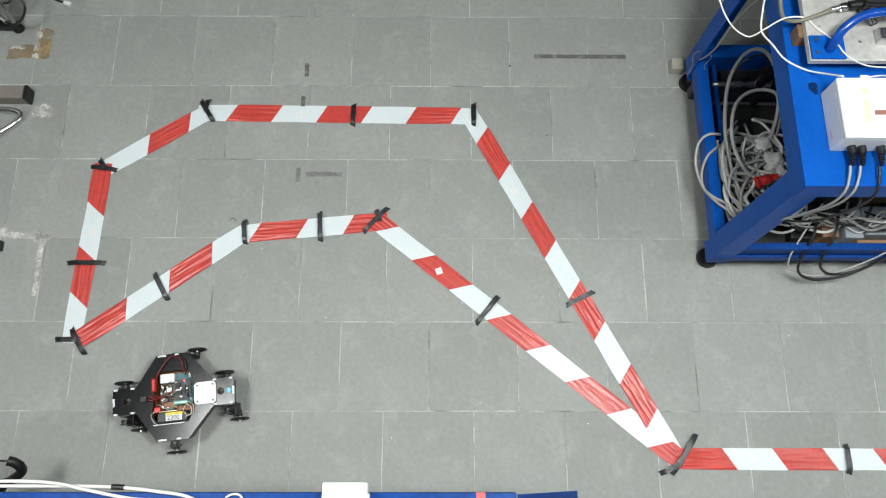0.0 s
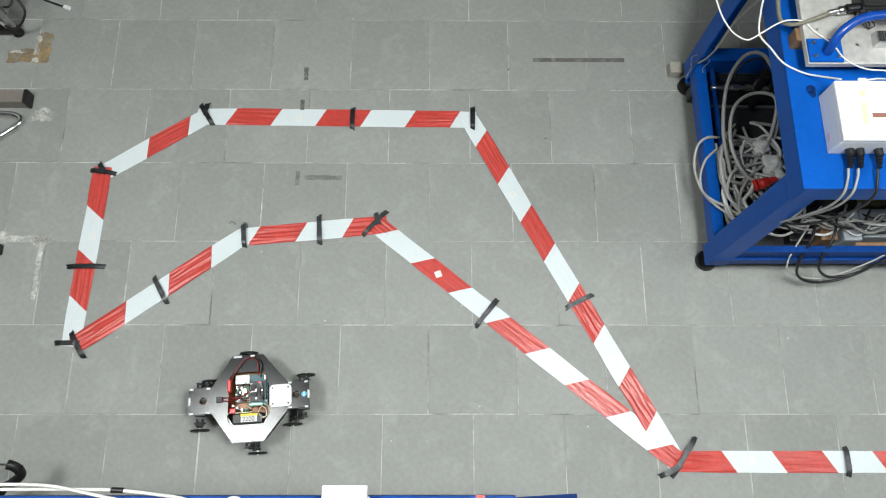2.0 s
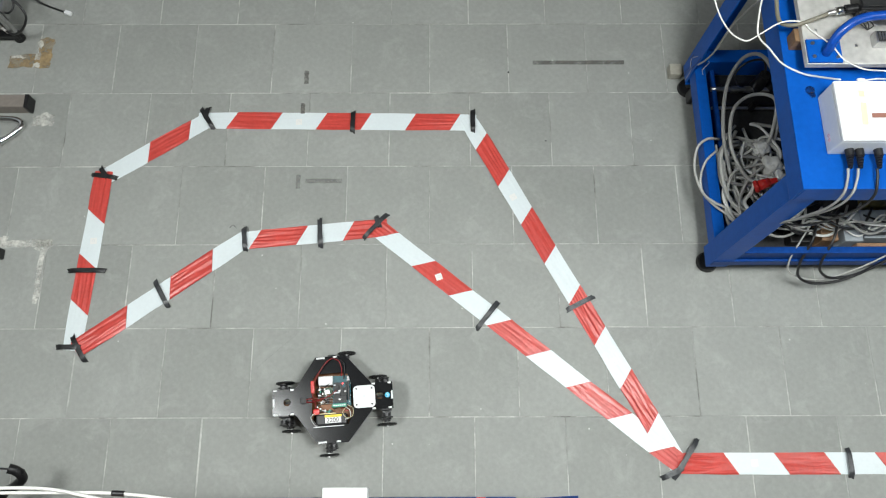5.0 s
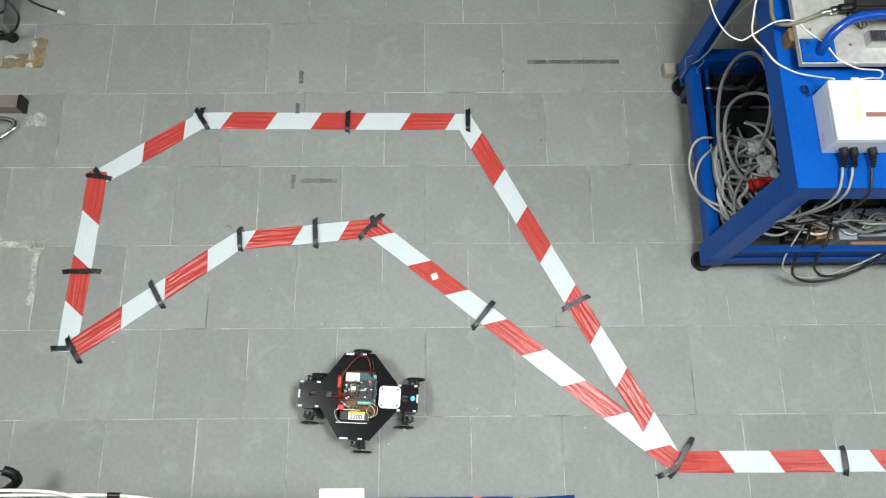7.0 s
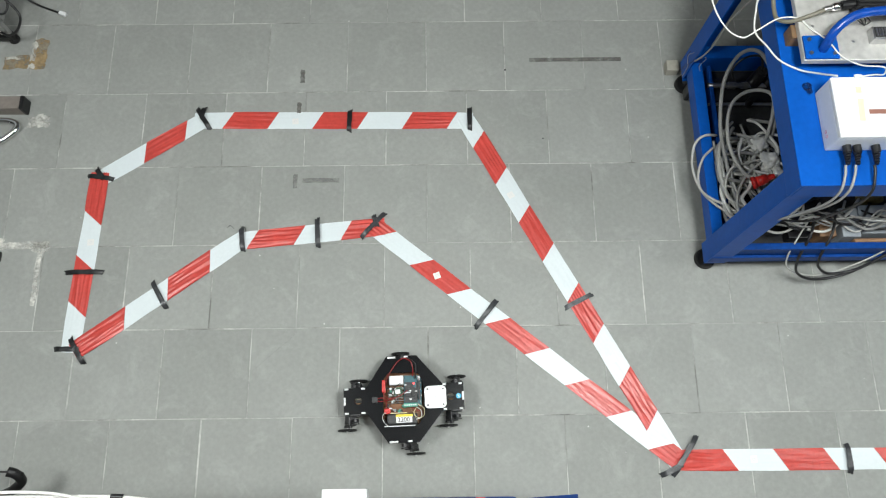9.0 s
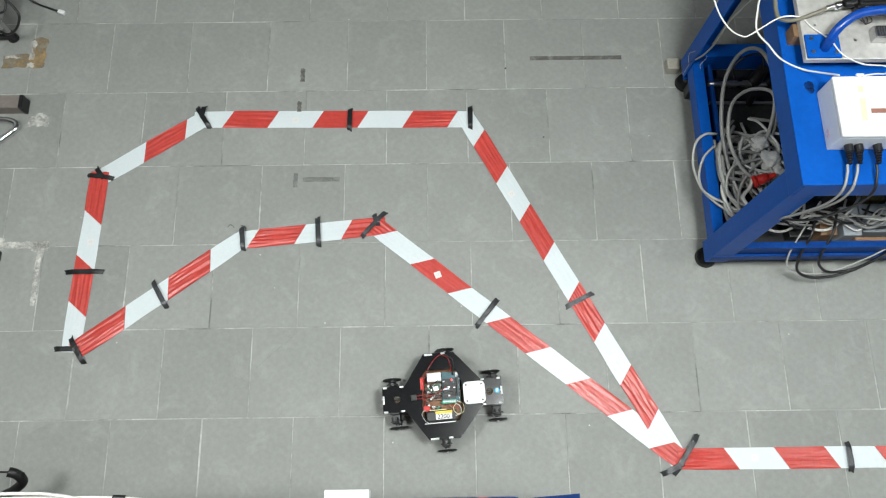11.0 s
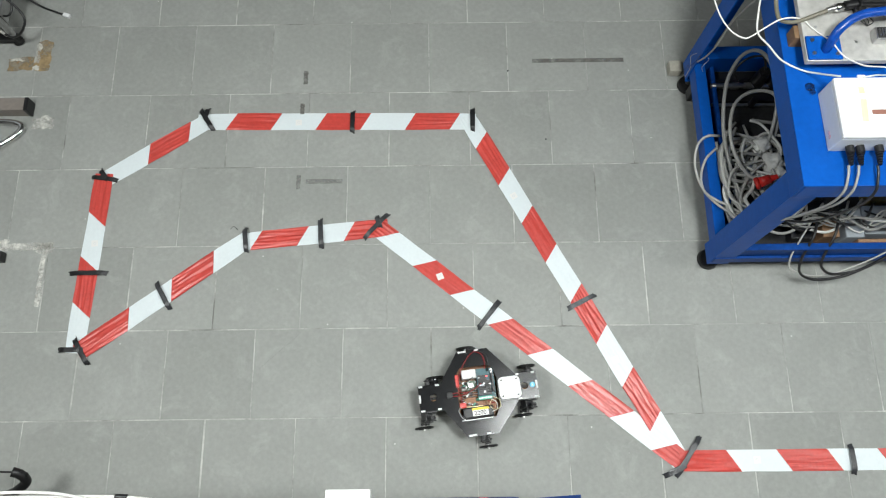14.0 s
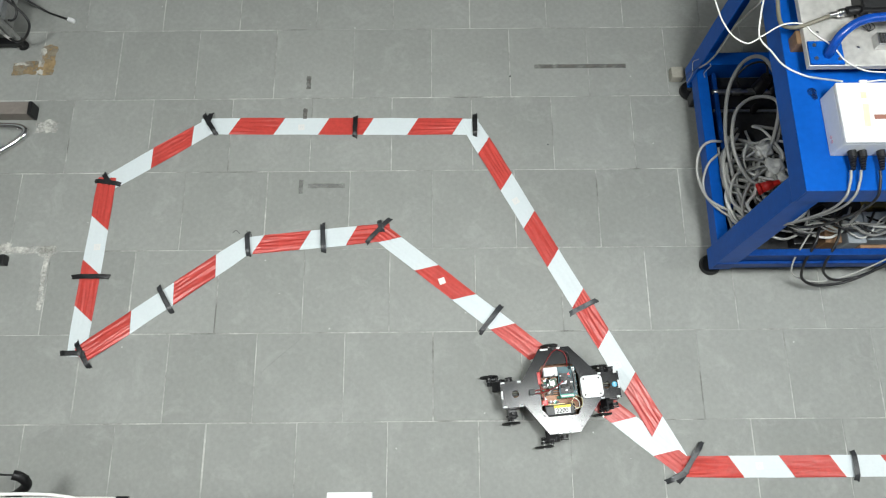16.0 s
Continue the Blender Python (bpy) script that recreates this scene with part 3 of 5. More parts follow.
    leads = [([(-0.04, 0.035, 0.112), (-0.026, 0.072, 0.125), (0.002, 0.112, 0.126), (0.020, 0.126, 0.121), (0.028, 0.128, 0.117)], 0.0017, WIRE_RED),
             ([(0.030, 0.128, 0.117), (0.047, 0.116, 0.124), (0.054, 0.094, 0.122), (0.052, 0.070, 0.112)], 0.0017, WIRE_RED),
             ([(0.036, 0.130, 0.117), (0.060, 0.112, 0.122), (0.064, 0.090, 0.122), (0.060, 0.062, 0.112)], 0.0022, CABLE_BLACK),
             ([(-0.042, 0.04, 0.112), (-0.040, 0.012, 0.118), (-0.020, 0.002, 0.116), (0.010, 0.010, 0.114), (0.034, 0.026, 0.112)], 0.0016, WIRE_RED),
             ([(-0.062, -0.004, 0.120), (-0.046, -0.006, 0.124), (-0.030, -0.002, 0.112), (-0.01, 0.004, 0.100)], 0.0017, WIRE_RED),
             ([(-0.062, 0.003, 0.120), (-0.044, 0.004, 0.122), (-0.034, -0.012, 0.110), (-0.036, -0.036, 0.106)], 0.0017, WIRE_RED),
             ([(0.045, -0.026, 0.104), (0.055, -0.035, 0.110), (0.070, -0.040, 0.108)], 0.0014, WIRE_RED),
             ([(0.040, -0.026, 0.104), (0.048, -0.040, 0.108), (0.066, -0.046, 0.106)], 0.0014, CARD),
             ([(0.066, -0.02, 0.112), (0.085, -0.034, 0.119), (0.082, -0.058, 0.119), (0.062, -0.060, 0.117), (0.052, -0.044, 0.116), (0.062, -0.028, 0.113)], 0.0009, MASKING),
             ([(0.060, -0.026, 0.106), (0.075, -0.04, 0.112), (0.074, -0.06, 0.112), (0.058, -0.066, 0.112)], 0.0013, CABLE_WHITE),
             ([(0.012, 0.05, 0.106), (-0.008, 0.036, 0.100), (-0.018, 0.014, 0.090), (-0.004, 0.0, 0.080)], 0.0015, CABLE_BLACK),
             ([(-0.03, -0.036, 0.108), (-0.048, -0.052, 0.117), (-0.040, -0.074, 0.117), (-0.030, -0.082, 0.115)], 0.0009, CABLE_WHITE)]
    for pts, r, m in leads:
        part("wire", tube(pts, r, 7, 6), m, th, smooth=True)
    for x in (-0.123, 0.171):
        for k in range(3):
            part("servo_strip", box(x - 0.011, x + 0.011, -0.009 + 0.007 * k, -0.005 + 0.007 * k, 0.0655, 0.094 + 0.003 * k, 0.0006), (CARD, BLACK, CABLE_OLIVE)[k], th)
    for k in range(9):
        x, y = -0.03 + 0.05 * random.random(), -0.036 + 0.078 * random.random()
        part("solder_blob", disc(pose(x, y, 0.0915), 0.0016 + 0.0016 * random.random(), 0.036, 7), (CHROME, WHITE)[k % 2], th)
    legs = []
    for hx, hy, side in HIPS:
        b = box(-0.008, 0.008, -0.003, 0.003, -LEG - 0.004, 0.010, 0.002)                       # leg bar
        b = disc(pose(0, 0, 0, 90), 0.011, 0.010, 18, b)
        b = disc(pose(0, 0, -LEG, 90), 0.008, 0.012, 14, b)
        leg = part("leg", b, BLACK, th, "black swinging leg with a wheel foot")
        leg.matrix_basis = pose(hx, hy, HIP_Z)
        part("motor", box(-0.013, 0.013, -0.021 - 0.008 * side, 0.017 - 0.008 * side, -0.060, -0.022, 0.002), BLACK, leg)
        part("gear", disc(pose(0, side * 0.009, 0, 90), 0.013, 0.003, 20), RUBBER, leg)
        part("servo_horn", disc(pose(0, side * 0.004, -0.045, 90), 0.019, 0.004, 20), BLACK, leg)
        part("bearing", disc(pose(0, side * 0.0125, -0.045, 90), 0.006, 0.012, 12), BLACK, leg)
        for k in (-1, 1):
            part("bolt", disc(pose(0.011 * k, side * 0.007, -0.030, 90), 0.0022, 0.004, 8), STEEL, leg)
        part("axle", disc(pose(0, side * 0.014, -LEG, 90), 0.003, 0.036, 8), STEEL, leg)
        wy = side * 0.024
        part("collar", disc(pose(0, side * 0.012, -LEG, 90), 0.010, 0.008, 14, None, None, 0.001), BLACK, leg)
        b = ring(pose(0, wy, -LEG, 90), 0.0275, 0.0033, 30, 8)
        for k in range(6):
            a = 60 * k + 15
            s = box(-0.0028, 0.0028, 0.007, 0.027, -0.0014, 0.0014)
            bmesh.ops.transform(s, matrix=pose(0, wy, -LEG, 90) @ pose(0, 0, 0, 0, 0, a), verts=s.verts)
            part("wheel_spoke", s, RUBBER, leg)
        part("wheel", b, RUBBER, leg, "black wheel tyre")
        part("hub", disc(pose(0, wy, -LEG, 90), 0.009, 0.007, 16), RUBBER, leg)
        part("rim", ring(pose(0, wy + side * 0.0015, -LEG, 90), 0.0225, 0.0018, 26, 6), BLACK, leg)
        part("hub_screw", disc(pose(0, wy + side * 0.0045, -LEG, 90), 0.0026, 0.003, 8), STEEL, leg)
        # fixed hip bracket
        part("hip_bracket", box(hx - 0.016, hx + 0.016, hy - side * 0.026 - 0.012, hy - side * 0.026 + 0.012, 0.068, 0.108, 0.002), BLACK, th)
        legs.append(leg)
    return th, legs


robot, robot_legs = build_robot()


# ---- blue steel cart ----
TX0, TX1, TY0, TY1, TOP = 0.936, 2.05, 0.187, 0.955, 0.80


UX0, UX1, UY0, UY1 = TX0 + 0.0105, TX1 - 0.0105, TY0 + 0.0065, TY1 - 0.0065      # the top is a little smaller than the foot frame


def angle_leg(x, y, sx, sy):
    """An L-section leg that opens to (sx, sy)."""
    f, t = 0.07, 0.005
    b = box(min(x, x + sx * f), max(x, x + sx * f), min(y, y + sy * t), max(y, y + sy * t), 0.095, TOP - 0.004, 0.0012)
    b = box(min(x, x + sx * t), max(x, x + sx * t), min(y + sy * t, y + sy * f), max(y + sy * t, y + sy * f), 0.095, TOP - 0.004, 0.0012, b)
    for v in b.verts:
        v.co.x += (UX0 - TX0) * (v.co.z - 0.095) / (TOP - 0.095) * sx
        v.co.y += (UY0 - TY0) * (v.co.z - 0.095) / (TOP - 0.095) * sy
    return b


def build_cart():
    th = empty("equipment_cart", pose(0, 0, 0), "blue enamelled steel workshop cart on round rubber feet, cluttered with cables", "cart")
    for x, y, sx, sy in ((TX0, TY0, 1, 1), (TX0, TY1, 1, -1), (TX1, TY0, -1, 1), (TX1, TY1, -1, -1)):
        part("leg", angle_leg(x, y, sx, sy), BLUE, th)
        px, py = x + sx * 0.038, y + sy * 0.038
        f = part("foot_plate", box(px - 0.036, px + 0.036, py - 0.036, py + 0.036, 0.088, 0.0945, 0.002), BLUE, th)
        pad = part("foot_pad", disc(pose(px, py + 0.004 * sy, 0.011), 0.038, 0.022, 28, None, 0.034, 0.003), RUBBER, th, "round black rubber foot pad")
        part("stem", disc(pose(px, py, 0.055), 0.011, 0.0655, 14), STEEL, pad)
        part("lock_nut", disc(pose(px, py, 0.078), 0.018, 0.016, 6), STEEL, pad)
    part("adjuster", box(TX0 + 0.018, TX0 + 0.036, 0.832, 0.872, 0.03, 0.112, 0.005), BLACK, th, "black adjusting lever")
    ap = 0.078
    part("top_rim", box(UX0 + 0.001, UX1 - 0.001, UY0 - 0.006, UY0 - 0.001, TOP - ap, TOP - 0.0035, 0.0015), BLUE, th)
    part("top_rim", box(UX0 + 0.001, UX1 - 0.001, UY1 + 0.001, UY1 + 0.006, TOP - ap, TOP - 0.0035, 0.0015), BLUE, th)
    part("top_rim", box(UX0 - 0.006, UX0 - 0.001, UY0 - 0.006, UY1 + 0.006, TOP - ap, TOP - 0.0035, 0.0015), BLUE, th)
    part("top_rim", box(UX1 + 0.001, UX1 + 0.006, UY0 - 0.006, UY1 + 0.006, TOP - ap, TOP - 0.0035, 0.0015), BLUE, th)
    part("tabletop", box(UX0 - 0.0065, UX1 + 0.0065, UY0 - 0.0065, UY1 + 0.0065, TOP - 0.003, TOP + 0.002, 0.0015), BLUE, th)
    # lower frame: open channels round a tray
    for nm, x0, x1, y0, y1 in (("lower_rail", TX0 + 0.006, TX0 + 0.044, TY0 + 0.005, TY1 - 0.005), ("lower_rail", TX1 - 0.037, TX1 + 0.003, TY0 + 0.005, TY1 - 0.005)):
        part(nm, box(x0, x1, y0, y1, 0.125, 0.185, 0.002), BLUE, th)
    # front and inner rails take the darker blue, their shade painted in
    part("lower_rail", box(TX0 + 0.005, TX1 - 0.005, TY0 + 0.008, TY0 + 0.03, 0.125, 0.225, 0.002), BLUE_DARK, th)
    part("lower_rail", box(TX0 + 0.005, TX1 - 0.005, TY0 - 0.002, TY0 + 0.0075, 0.118, 0.165, 0.002), BLUE_DARK, th)
    part("lower_rail", box(TX0 + 0.005, TX1 - 0.005, TY1 - 0.055, TY1 - 0.006, 0.125, 0.215, 0.002), BLUE, th)
    part("lower_rail", box(TX0 + 0.068, TX0 + 0.082, TY0 + 0.031, TY1 - 0.056, 0.125, 0.165, 0.002), BLUE_DARK, th)
    part("shelf", box(TX0 + 0.037, TX1 - 0.038, TY0 + 0.0305, TY1 - 0.0555, 0.115, 0.124), SHELF, th, "mottled dark steel shelf")
    part("paint_chip", box(TX0 + 0.0075, TX0 + 0.0105, TY0 + 0.012, TY0 + 0.045, 0.2455, 0.2465), WHITE, th, "chipped paint streak")
    part("rust_spot", disc(pose(UX0 + 0.05, 0.462, TOP + 0.0024), 0.013, 0.0008, 14, None, 0.009), STAIN_RUST, th)
    part("rust_spot", disc(pose(UX0 + 0.054, 0.448, TOP + 0.0024), 0.009, 0.0008, 12, None, 0.006), STAIN_RUST, th)
    return th


build_cart()


def cable(label, pts, r, mat, group="", sides=8):
    return tagged(part("cable", tube(pts, r, sides, 7), mat, smooth=True), label, "cable", group)


def build_cart_load():
    # metal slab raised on a wooden block, with a bent pipe handle
    th = empty("metal_slab", pose(0, 0, 0), "scuffed aluminium slab on wooden blocks with a blue pipe handle", "metal slab")
    sz = TOP + 0.045
    part("slab", box(0.968, 1.55, 0.502, 0.93, sz, sz + 0.018, 0.002), ALU, th)
    part("block", box(0.957, 1.03, 0.580, 0.618, TOP + 0.002, sz - 0.0005, 0.002), WOOD, th, "raw wooden block")
    part("block", box(1.45, 1.52, 0.575, 0.64, TOP + 0.002, sz - 0.0005, 0.002), WOOD, th)
    part("block", box(1.45, 1.52, 0.82, 0.88, TOP + 0.002, sz - 0.0005, 0.002), WOOD, th)
    base = part("base_plate", box(0.970, 1.056, 0.504, 0.570, sz + 0.0185, sz + 0.0245, 0.001), BLUE, th)
    for x, y in ((0.984, 0.519), (1.043, 0.517), (0.984, 0.557)):
        part("bolt", disc(pose(x, y, sz + 0.0265), 0.005, 0.004, 6), STEEL, base)
    part("handle", tube([(1.016, 0.530, sz + 0.02), (1.014, 0.531, sz + 0.045), (1.022, 0.548, sz + 0.075), (1.040, 0.563, sz + 0.090), (1.066, 0.576, sz + 0.100), (1.104, 0.583, sz + 0.105), (1.20, 0.587, sz + 0.105),
                         (1.28, 0.588, sz + 0.08), (1.295, 0.588, sz + 0.02)], 0.0115, 14), BLUE_PIPE, th, "bent blue pipe handle", True)
    for x, y in ((1.003, 0.60), (1.10, 0.555), (1.07, 0.60)):
        part("screw", disc(pose(x, y, sz + 0.0185), 0.004, 0.002, 8), STEEL, th)
    # black device with bright connectors behind the handle
    dv = empty("connector_box", pose(0, 0, 0), "black device with silver connectors standing on the slab", "device")
    part("body", box(1.104, 1.24, 0.632, 0.78, sz + 0.0185, sz + 0.062, 0.004), BLACK, dv)
    part("lid", box(1.107, 1.237, 0.640, 0.777, sz + 0.0622, sz + 0.066, 0.002), SHELF, dv, "dull grey lid")
    part("front_panel", box(1.12, 1.23, 0.624, 0.6315, sz + 0.025, sz + 0.055, 0.001), STEEL, dv)
    part("barrel", disc(pose(1.087, 0.646, sz + 0.045, 0, 90, 8), 0.0115, 0.034, 16, None, None, 0.002), BLACK, dv)
    part("plug", disc(pose(1.058, 0.640, sz + 0.045, 0, 90, 10), 0.0105, 0.024, 18, None, None, 0.003), CHROME, dv, "", True)
    part("plug", disc(pose(1.038, 0.635, sz + 0.045, 0, 90, 14), 0.0065, 0.03, 14), STEEL, dv)
    for k in range(4):
        part("wire", tube([(1.10, 0.640 - 0.004 * k, sz + 0.05), (1.088 + 0.006 * k, 0.622 - 0.004 * k, sz + 0.06), (1.10 + 0.012 * k, 0.606 - 0.003 * k, sz + 0.045), (1.135, 0.60, sz + 0.02)], 0.0013, 6, 5), CABLE_BLACK, dv, "", True)
    pt = empty("port_block", pose(0, 0, 0), "steel multi-pin port with a dark mouth on the slab", "port")
    part("body", box(1.138, 1.205, 0.546, 0.582, sz + 0.0185, sz + 0.045, 0.003), STEEL, pt)
    part("mouth", box(1.142, 1.201, 0.5495, 0.5785, sz + 0.0452, sz + 0.047, 0.0005), INK, pt)
    for k in range(8):
        part("pin", box(1.145 + k * 0.007, 1.148 + k * 0.007, 0.554, 0.574, sz + 0.0472, sz + 0.049), STEEL, pt)
    # white enclosure with three cable glands
    en = empty("white_enclosure", pose(0.006, 0.003, 0), "white plastic electrical enclosure with yellowed tape on its lid", "enclosure")
    z0, z1 = TOP + 0.0025, TOP + 0.086
    part("body", box(1.006, 1.25, 0.277, 0.438, z0, z1 - 0.012, 0.004), ENCLOSURE, en)
    lid = part("lid", box(1.0055, 1.2505, 0.2765, 0.4385, z1 - 0.0115, z1, 0.004), WHITE, en)
    for x, y in ((1.013, 0.284), (1.013, 0.431), (1.242, 0.284), (1.242, 0.431)):
        part("screw", disc(pose(x, y, z1 + 0.0005), 0.003, 0.001, 10), ENCLOSURE, lid)
    part("tape", box(1.060, 1.075, 0.318, 0.378, z1 + 0.0003, z1 + 0.0008, turn=-4), MASKING, lid, "yellowed tape strip")
    part("tape", box(1.062, 1.076, 0.394, 0.411, z1 + 0.0003, z1 + 0.0008), MASKING, lid)
    part("strip", box(1.085, 1.15, 0.337, 0.349, z1 + 0.0003, z1 + 0.0012), BROWN, lid, "brown label strip")
    part("clip", box(1.063, 1.082, 0.434, 0.442, z1 + 0.0003, z1 + 0.006, 0.001), WHITE, lid)
    for k, y in enumerate((0.318, 0.306)):
        mk = ring(pose(1.0045, y, z0 + 0.024, 0, 90), 0.004, 0.0006, 10, 5)
        part("scribble", mk, PINK_INK, en)
    for x in (1.046, 1.071, 1.118):
        g = disc(pose(x, 0.268, z0 + 0.030, 90), 0.0105, 0.018, 12)
        for k in range(5):
            g = disc(pose(x, 0.256 - k * 0.006, z0 + 0.028 - k * 0.0012, 84), 0.0088 - k * 0.0008, 0.0042, 12, g)
        part("gland", g, BLACK, en, "black ribbed cable gland")
    # cables from the glands, over the front and down to the shelf
    for x, dx, m, rr in ((1.046, -0.008, CABLE_GREY, 0.0034), (1.071, -0.012, CABLE_GREY, 0.0034), (1.118, 0.0, CABLE_BLACK, 0.0036)):
        cable("cable running from the enclosure over the cart's edge", [(x, 0.232, 0.825), (x + dx * 0.3, 0.205, 0.818), (x + dx, 0.172, 0.79), (x + dx * 2, 0.168, 0.70), (x + dx * 6, 0.20, 0.50),
              (x + dx * 9 + 0.02, 0.26, 0.32), (x + dx * 10 + 0.05, 0.31, 0.20), (x + 0.12, 0.36, 0.15), (x + 0.22, 0.40, 0.14)], rr, m, "enclosure cables")
    # white lead across the top
    cable("thin white lead drooping across the cart", [(0.847, 0.683, 0.95), (0.844, 0.648, 0.93), (0.847, 0.628, 0.9), (0.855, 0.589, 0.86), (0.894, 0.566, 0.83), (0.932, 0.537, 0.808), (0.979, 0.508, 0.808),
          (1.006, 0.482, 0.835), (1.027, 0.442, 0.890)], 0.0025, CABLE_WHITE)
    cable("thin white lead slung over the slab", [(0.715, 0.658, 0.95), (0.724, 0.648, 0.93), (0.748, 0.611, 0.9), (0.781, 0.583, 0.875), (0.817, 0.572, 0.86), (0.838, 0.578, 0.858), (0.866, 0.595, 0.86), (0.919, 0.623, 0.865), (0.968, 0.621, 0.868), (0.993, 0.592, 0.868),
          (1.03, 0.552, 0.873), (1.06, 0.511, 0.868), (1.117, 0.495, 0.85), (1.187, 0.5, 0.83), (1.17, 0.468, 0.85), (1.12, 0.447, 0.885), (1.08, 0.438, 0.892)], 0.0021, CABLE_WHITE)
    cable("thin grey lead slung from the cart leg to its top", [(0.902, 0.758, 0.85), (0.888, 0.72, 0.83), (0.906, 0.766, 0.7), (0.924, 0.812, 0.56), (0.933, 0.827, 0.42), (0.933, 0.846, 0.32), (0.93, 0.868, 0.25)], 0.0029, CABLE_GREY)
    cable("thick olive cable curling to a silver plug", [(0.924, 0.758, 0.85), (0.927, 0.713, 0.84), (0.926, 0.665, 0.835), (0.931, 0.636, 0.84), (0.957, 0.618, 0.86), (1.003, 0.623, 0.885), (1.03, 0.632, 0.89)], 0.0055, CABLE_OLIVE)
    # beige block beside the back leg, torn wires on it
    tagged(part("stop_block", box(0.905, 0.95, 0.955, 1.0, 0.001, 0.04, 0.004), MASKING_GREY), "pale grey wedge block beside the cart leg", "block")
    curl = random.Random(11)
    for k in range(5):
        x, y = 0.915 + 0.012 * k, 0.90 - 0.006 * k
        pts = []
        for q in range(6):
            pts.append((x, y, 0.262 - 0.026 * q))
            x, y = x + curl.uniform(-0.014, 0.012), y + curl.uniform(-0.016, 0.010)
        cable("loose thin wire curling at the cart leg", pts, 0.0009, (CABLE_BLACK, CABLE_PALE, CABLE_BLACK)[k % 3], "loose wires", 6)


CRACK = material("crack_dirt", (0.235, 0.24, 0.23), 0.9, 0, 0.4, 40)
MASKING_GREY = material("pale_grey_foam", (0.42, 0.40, 0.34), 0.7, 0, 0.15, 20)
build_cart_load()


def build_shelf_clutter():
    rnd = random.Random(7)
    # the heap of grey cable: loose loops, each lying a little higher
    for k in range(34):
        cx, cy = 1.11 + 0.13 * (rnd.random() - 0.5), 0.47 + 0.20 * (rnd.random() - 0.5)
        rx, ry, z, turn = 0.05 + 0.07 * rnd.random(), 0.05 + 0.09 * rnd.random(), 0.135 + 0.003 * k, rnd.random() * 3
        pts = []
        for i in range(9):
            a = turn + i * 0.72 + 0.3 * rnd.random()
            w = 0.8 + 0.4 * rnd.random()
            pts.append((max(0.985, cx + rx * w * math.cos(a)), max(0.25, cy + ry * w * math.sin(a)), z + 0.014 * rnd.random()))
        cable("loop of grey cable in a tangled heap on the shelf", pts, 0.0045 if k % 3 else 0.006, (CABLE_PALE, CABLE_WHITE, CABLE_GREY, CABLE_PALE)[k % 4], "heaped cables", 7)
    # wide loops that lean on the rail
    cable("thick grey cable arching over the shelf", [(1.03, 0.37, 0.20), (1.005, 0.50, 0.22), (0.985, 0.62, 0.26), (1.0, 0.76, 0.30), (1.05, 0.84, 0.34), (1.12, 0.84, 0.34), (1.18, 0.74, 0.28),
          (1.17, 0.60, 0.22), (1.10, 0.52, 0.20)], 0.0064, CABLE_GREY, "arching cables")
    cable("thick grey cable arching over the shelf", [(1.12, 0.42, 0.22), (1.04, 0.46, 0.25), (1.0, 0.56, 0.27), (1.02, 0.68, 0.28), (1.09, 0.735, 0.28), (1.17, 0.72, 0.27), (1.15, 0.60, 0.24),
          (1.09, 0.50, 0.22), (1.10, 0.42, 0.21)], 0.006, CABLE_PALE, "arching cables")
    cable("pale cable looping over the cart's lower rail", [(1.0, 0.35, 0.21), (0.945, 0.38, 0.205), (0.925, 0.43, 0.17), (0.915, 0.52, 0.15), (0.925, 0.59, 0.17), (0.95, 0.61, 0.20), (1.0, 0.62, 0.18)],
          0.0046, CABLE_PALE, "rail cables")
    cable("pale cable looping over the cart's lower rail", [(0.99, 0.33, 0.21), (0.955, 0.36, 0.205), (0.93, 0.42, 0.17), (0.928, 0.48, 0.16), (0.94, 0.53, 0.19), (0.98, 0.57, 0.19)], 0.0042, CABLE_PALE, "rail cables")
    cable("pale cable curving inside the cart rail", [(1.10, 0.32, 0.20), (1.03, 0.33, 0.22), (0.985, 0.40, 0.23), (0.975, 0.50, 0.23), (1.0, 0.58, 0.22), (1.06, 0.60, 0.2)], 0.006, CABLE_PALE, "rail cables")
    # red plug
    pl = empty("red_plug", pose(1.095, 0.42, 0.262, 20, 65, 35), "glossy red industrial plug lying on the cables", "plug")
    pl.scale = (0.8, 0.8, 0.8)
    part("body", disc(pose(0, 0, 0), 0.022, 0.05, 18, None, 0.019, 0.003), RED_PLASTIC, pl, smooth=True)
    part("collar", disc(pose(0, 0, -0.03), 0.026, 0.018, 18, None, None, 0.003), RED_PLASTIC, pl, smooth=True)
    part("cap", disc(pose(0, 0, 0.037), 0.014, 0.03, 14, None, 0.009), RED_PLASTIC, pl)
    # pump with pipe behind the cables
    pm = empty("pump_fitting", pose(0, 0, 0), "black pump fitting on steel pipes on the shelf", "pump")
    part("pipe", tube([(1.0, 0.824, 0.16), (1.08, 0.823, 0.16), (1.26, 0.821, 0.16)], 0.009, 12, 3), STEEL, pm, smooth=True)
    part("coupling", disc(pose(1.085, 0.823, 0.16, 0, 90), 0.0125, 0.03, 12, None, None, 0.002), STEEL, pm)
    part("coupling", disc(pose(1.13, 0.823, 0.16, 0, 90), 0.0135, 0.022, 6, None, None, 0.001), STEEL, pm)
    part("rod", tube([(1.0, 0.757, 0.145), (1.1, 0.757, 0.145), (1.26, 0.755, 0.145)], 0.006, 10, 3), STEEL, pm, smooth=True)
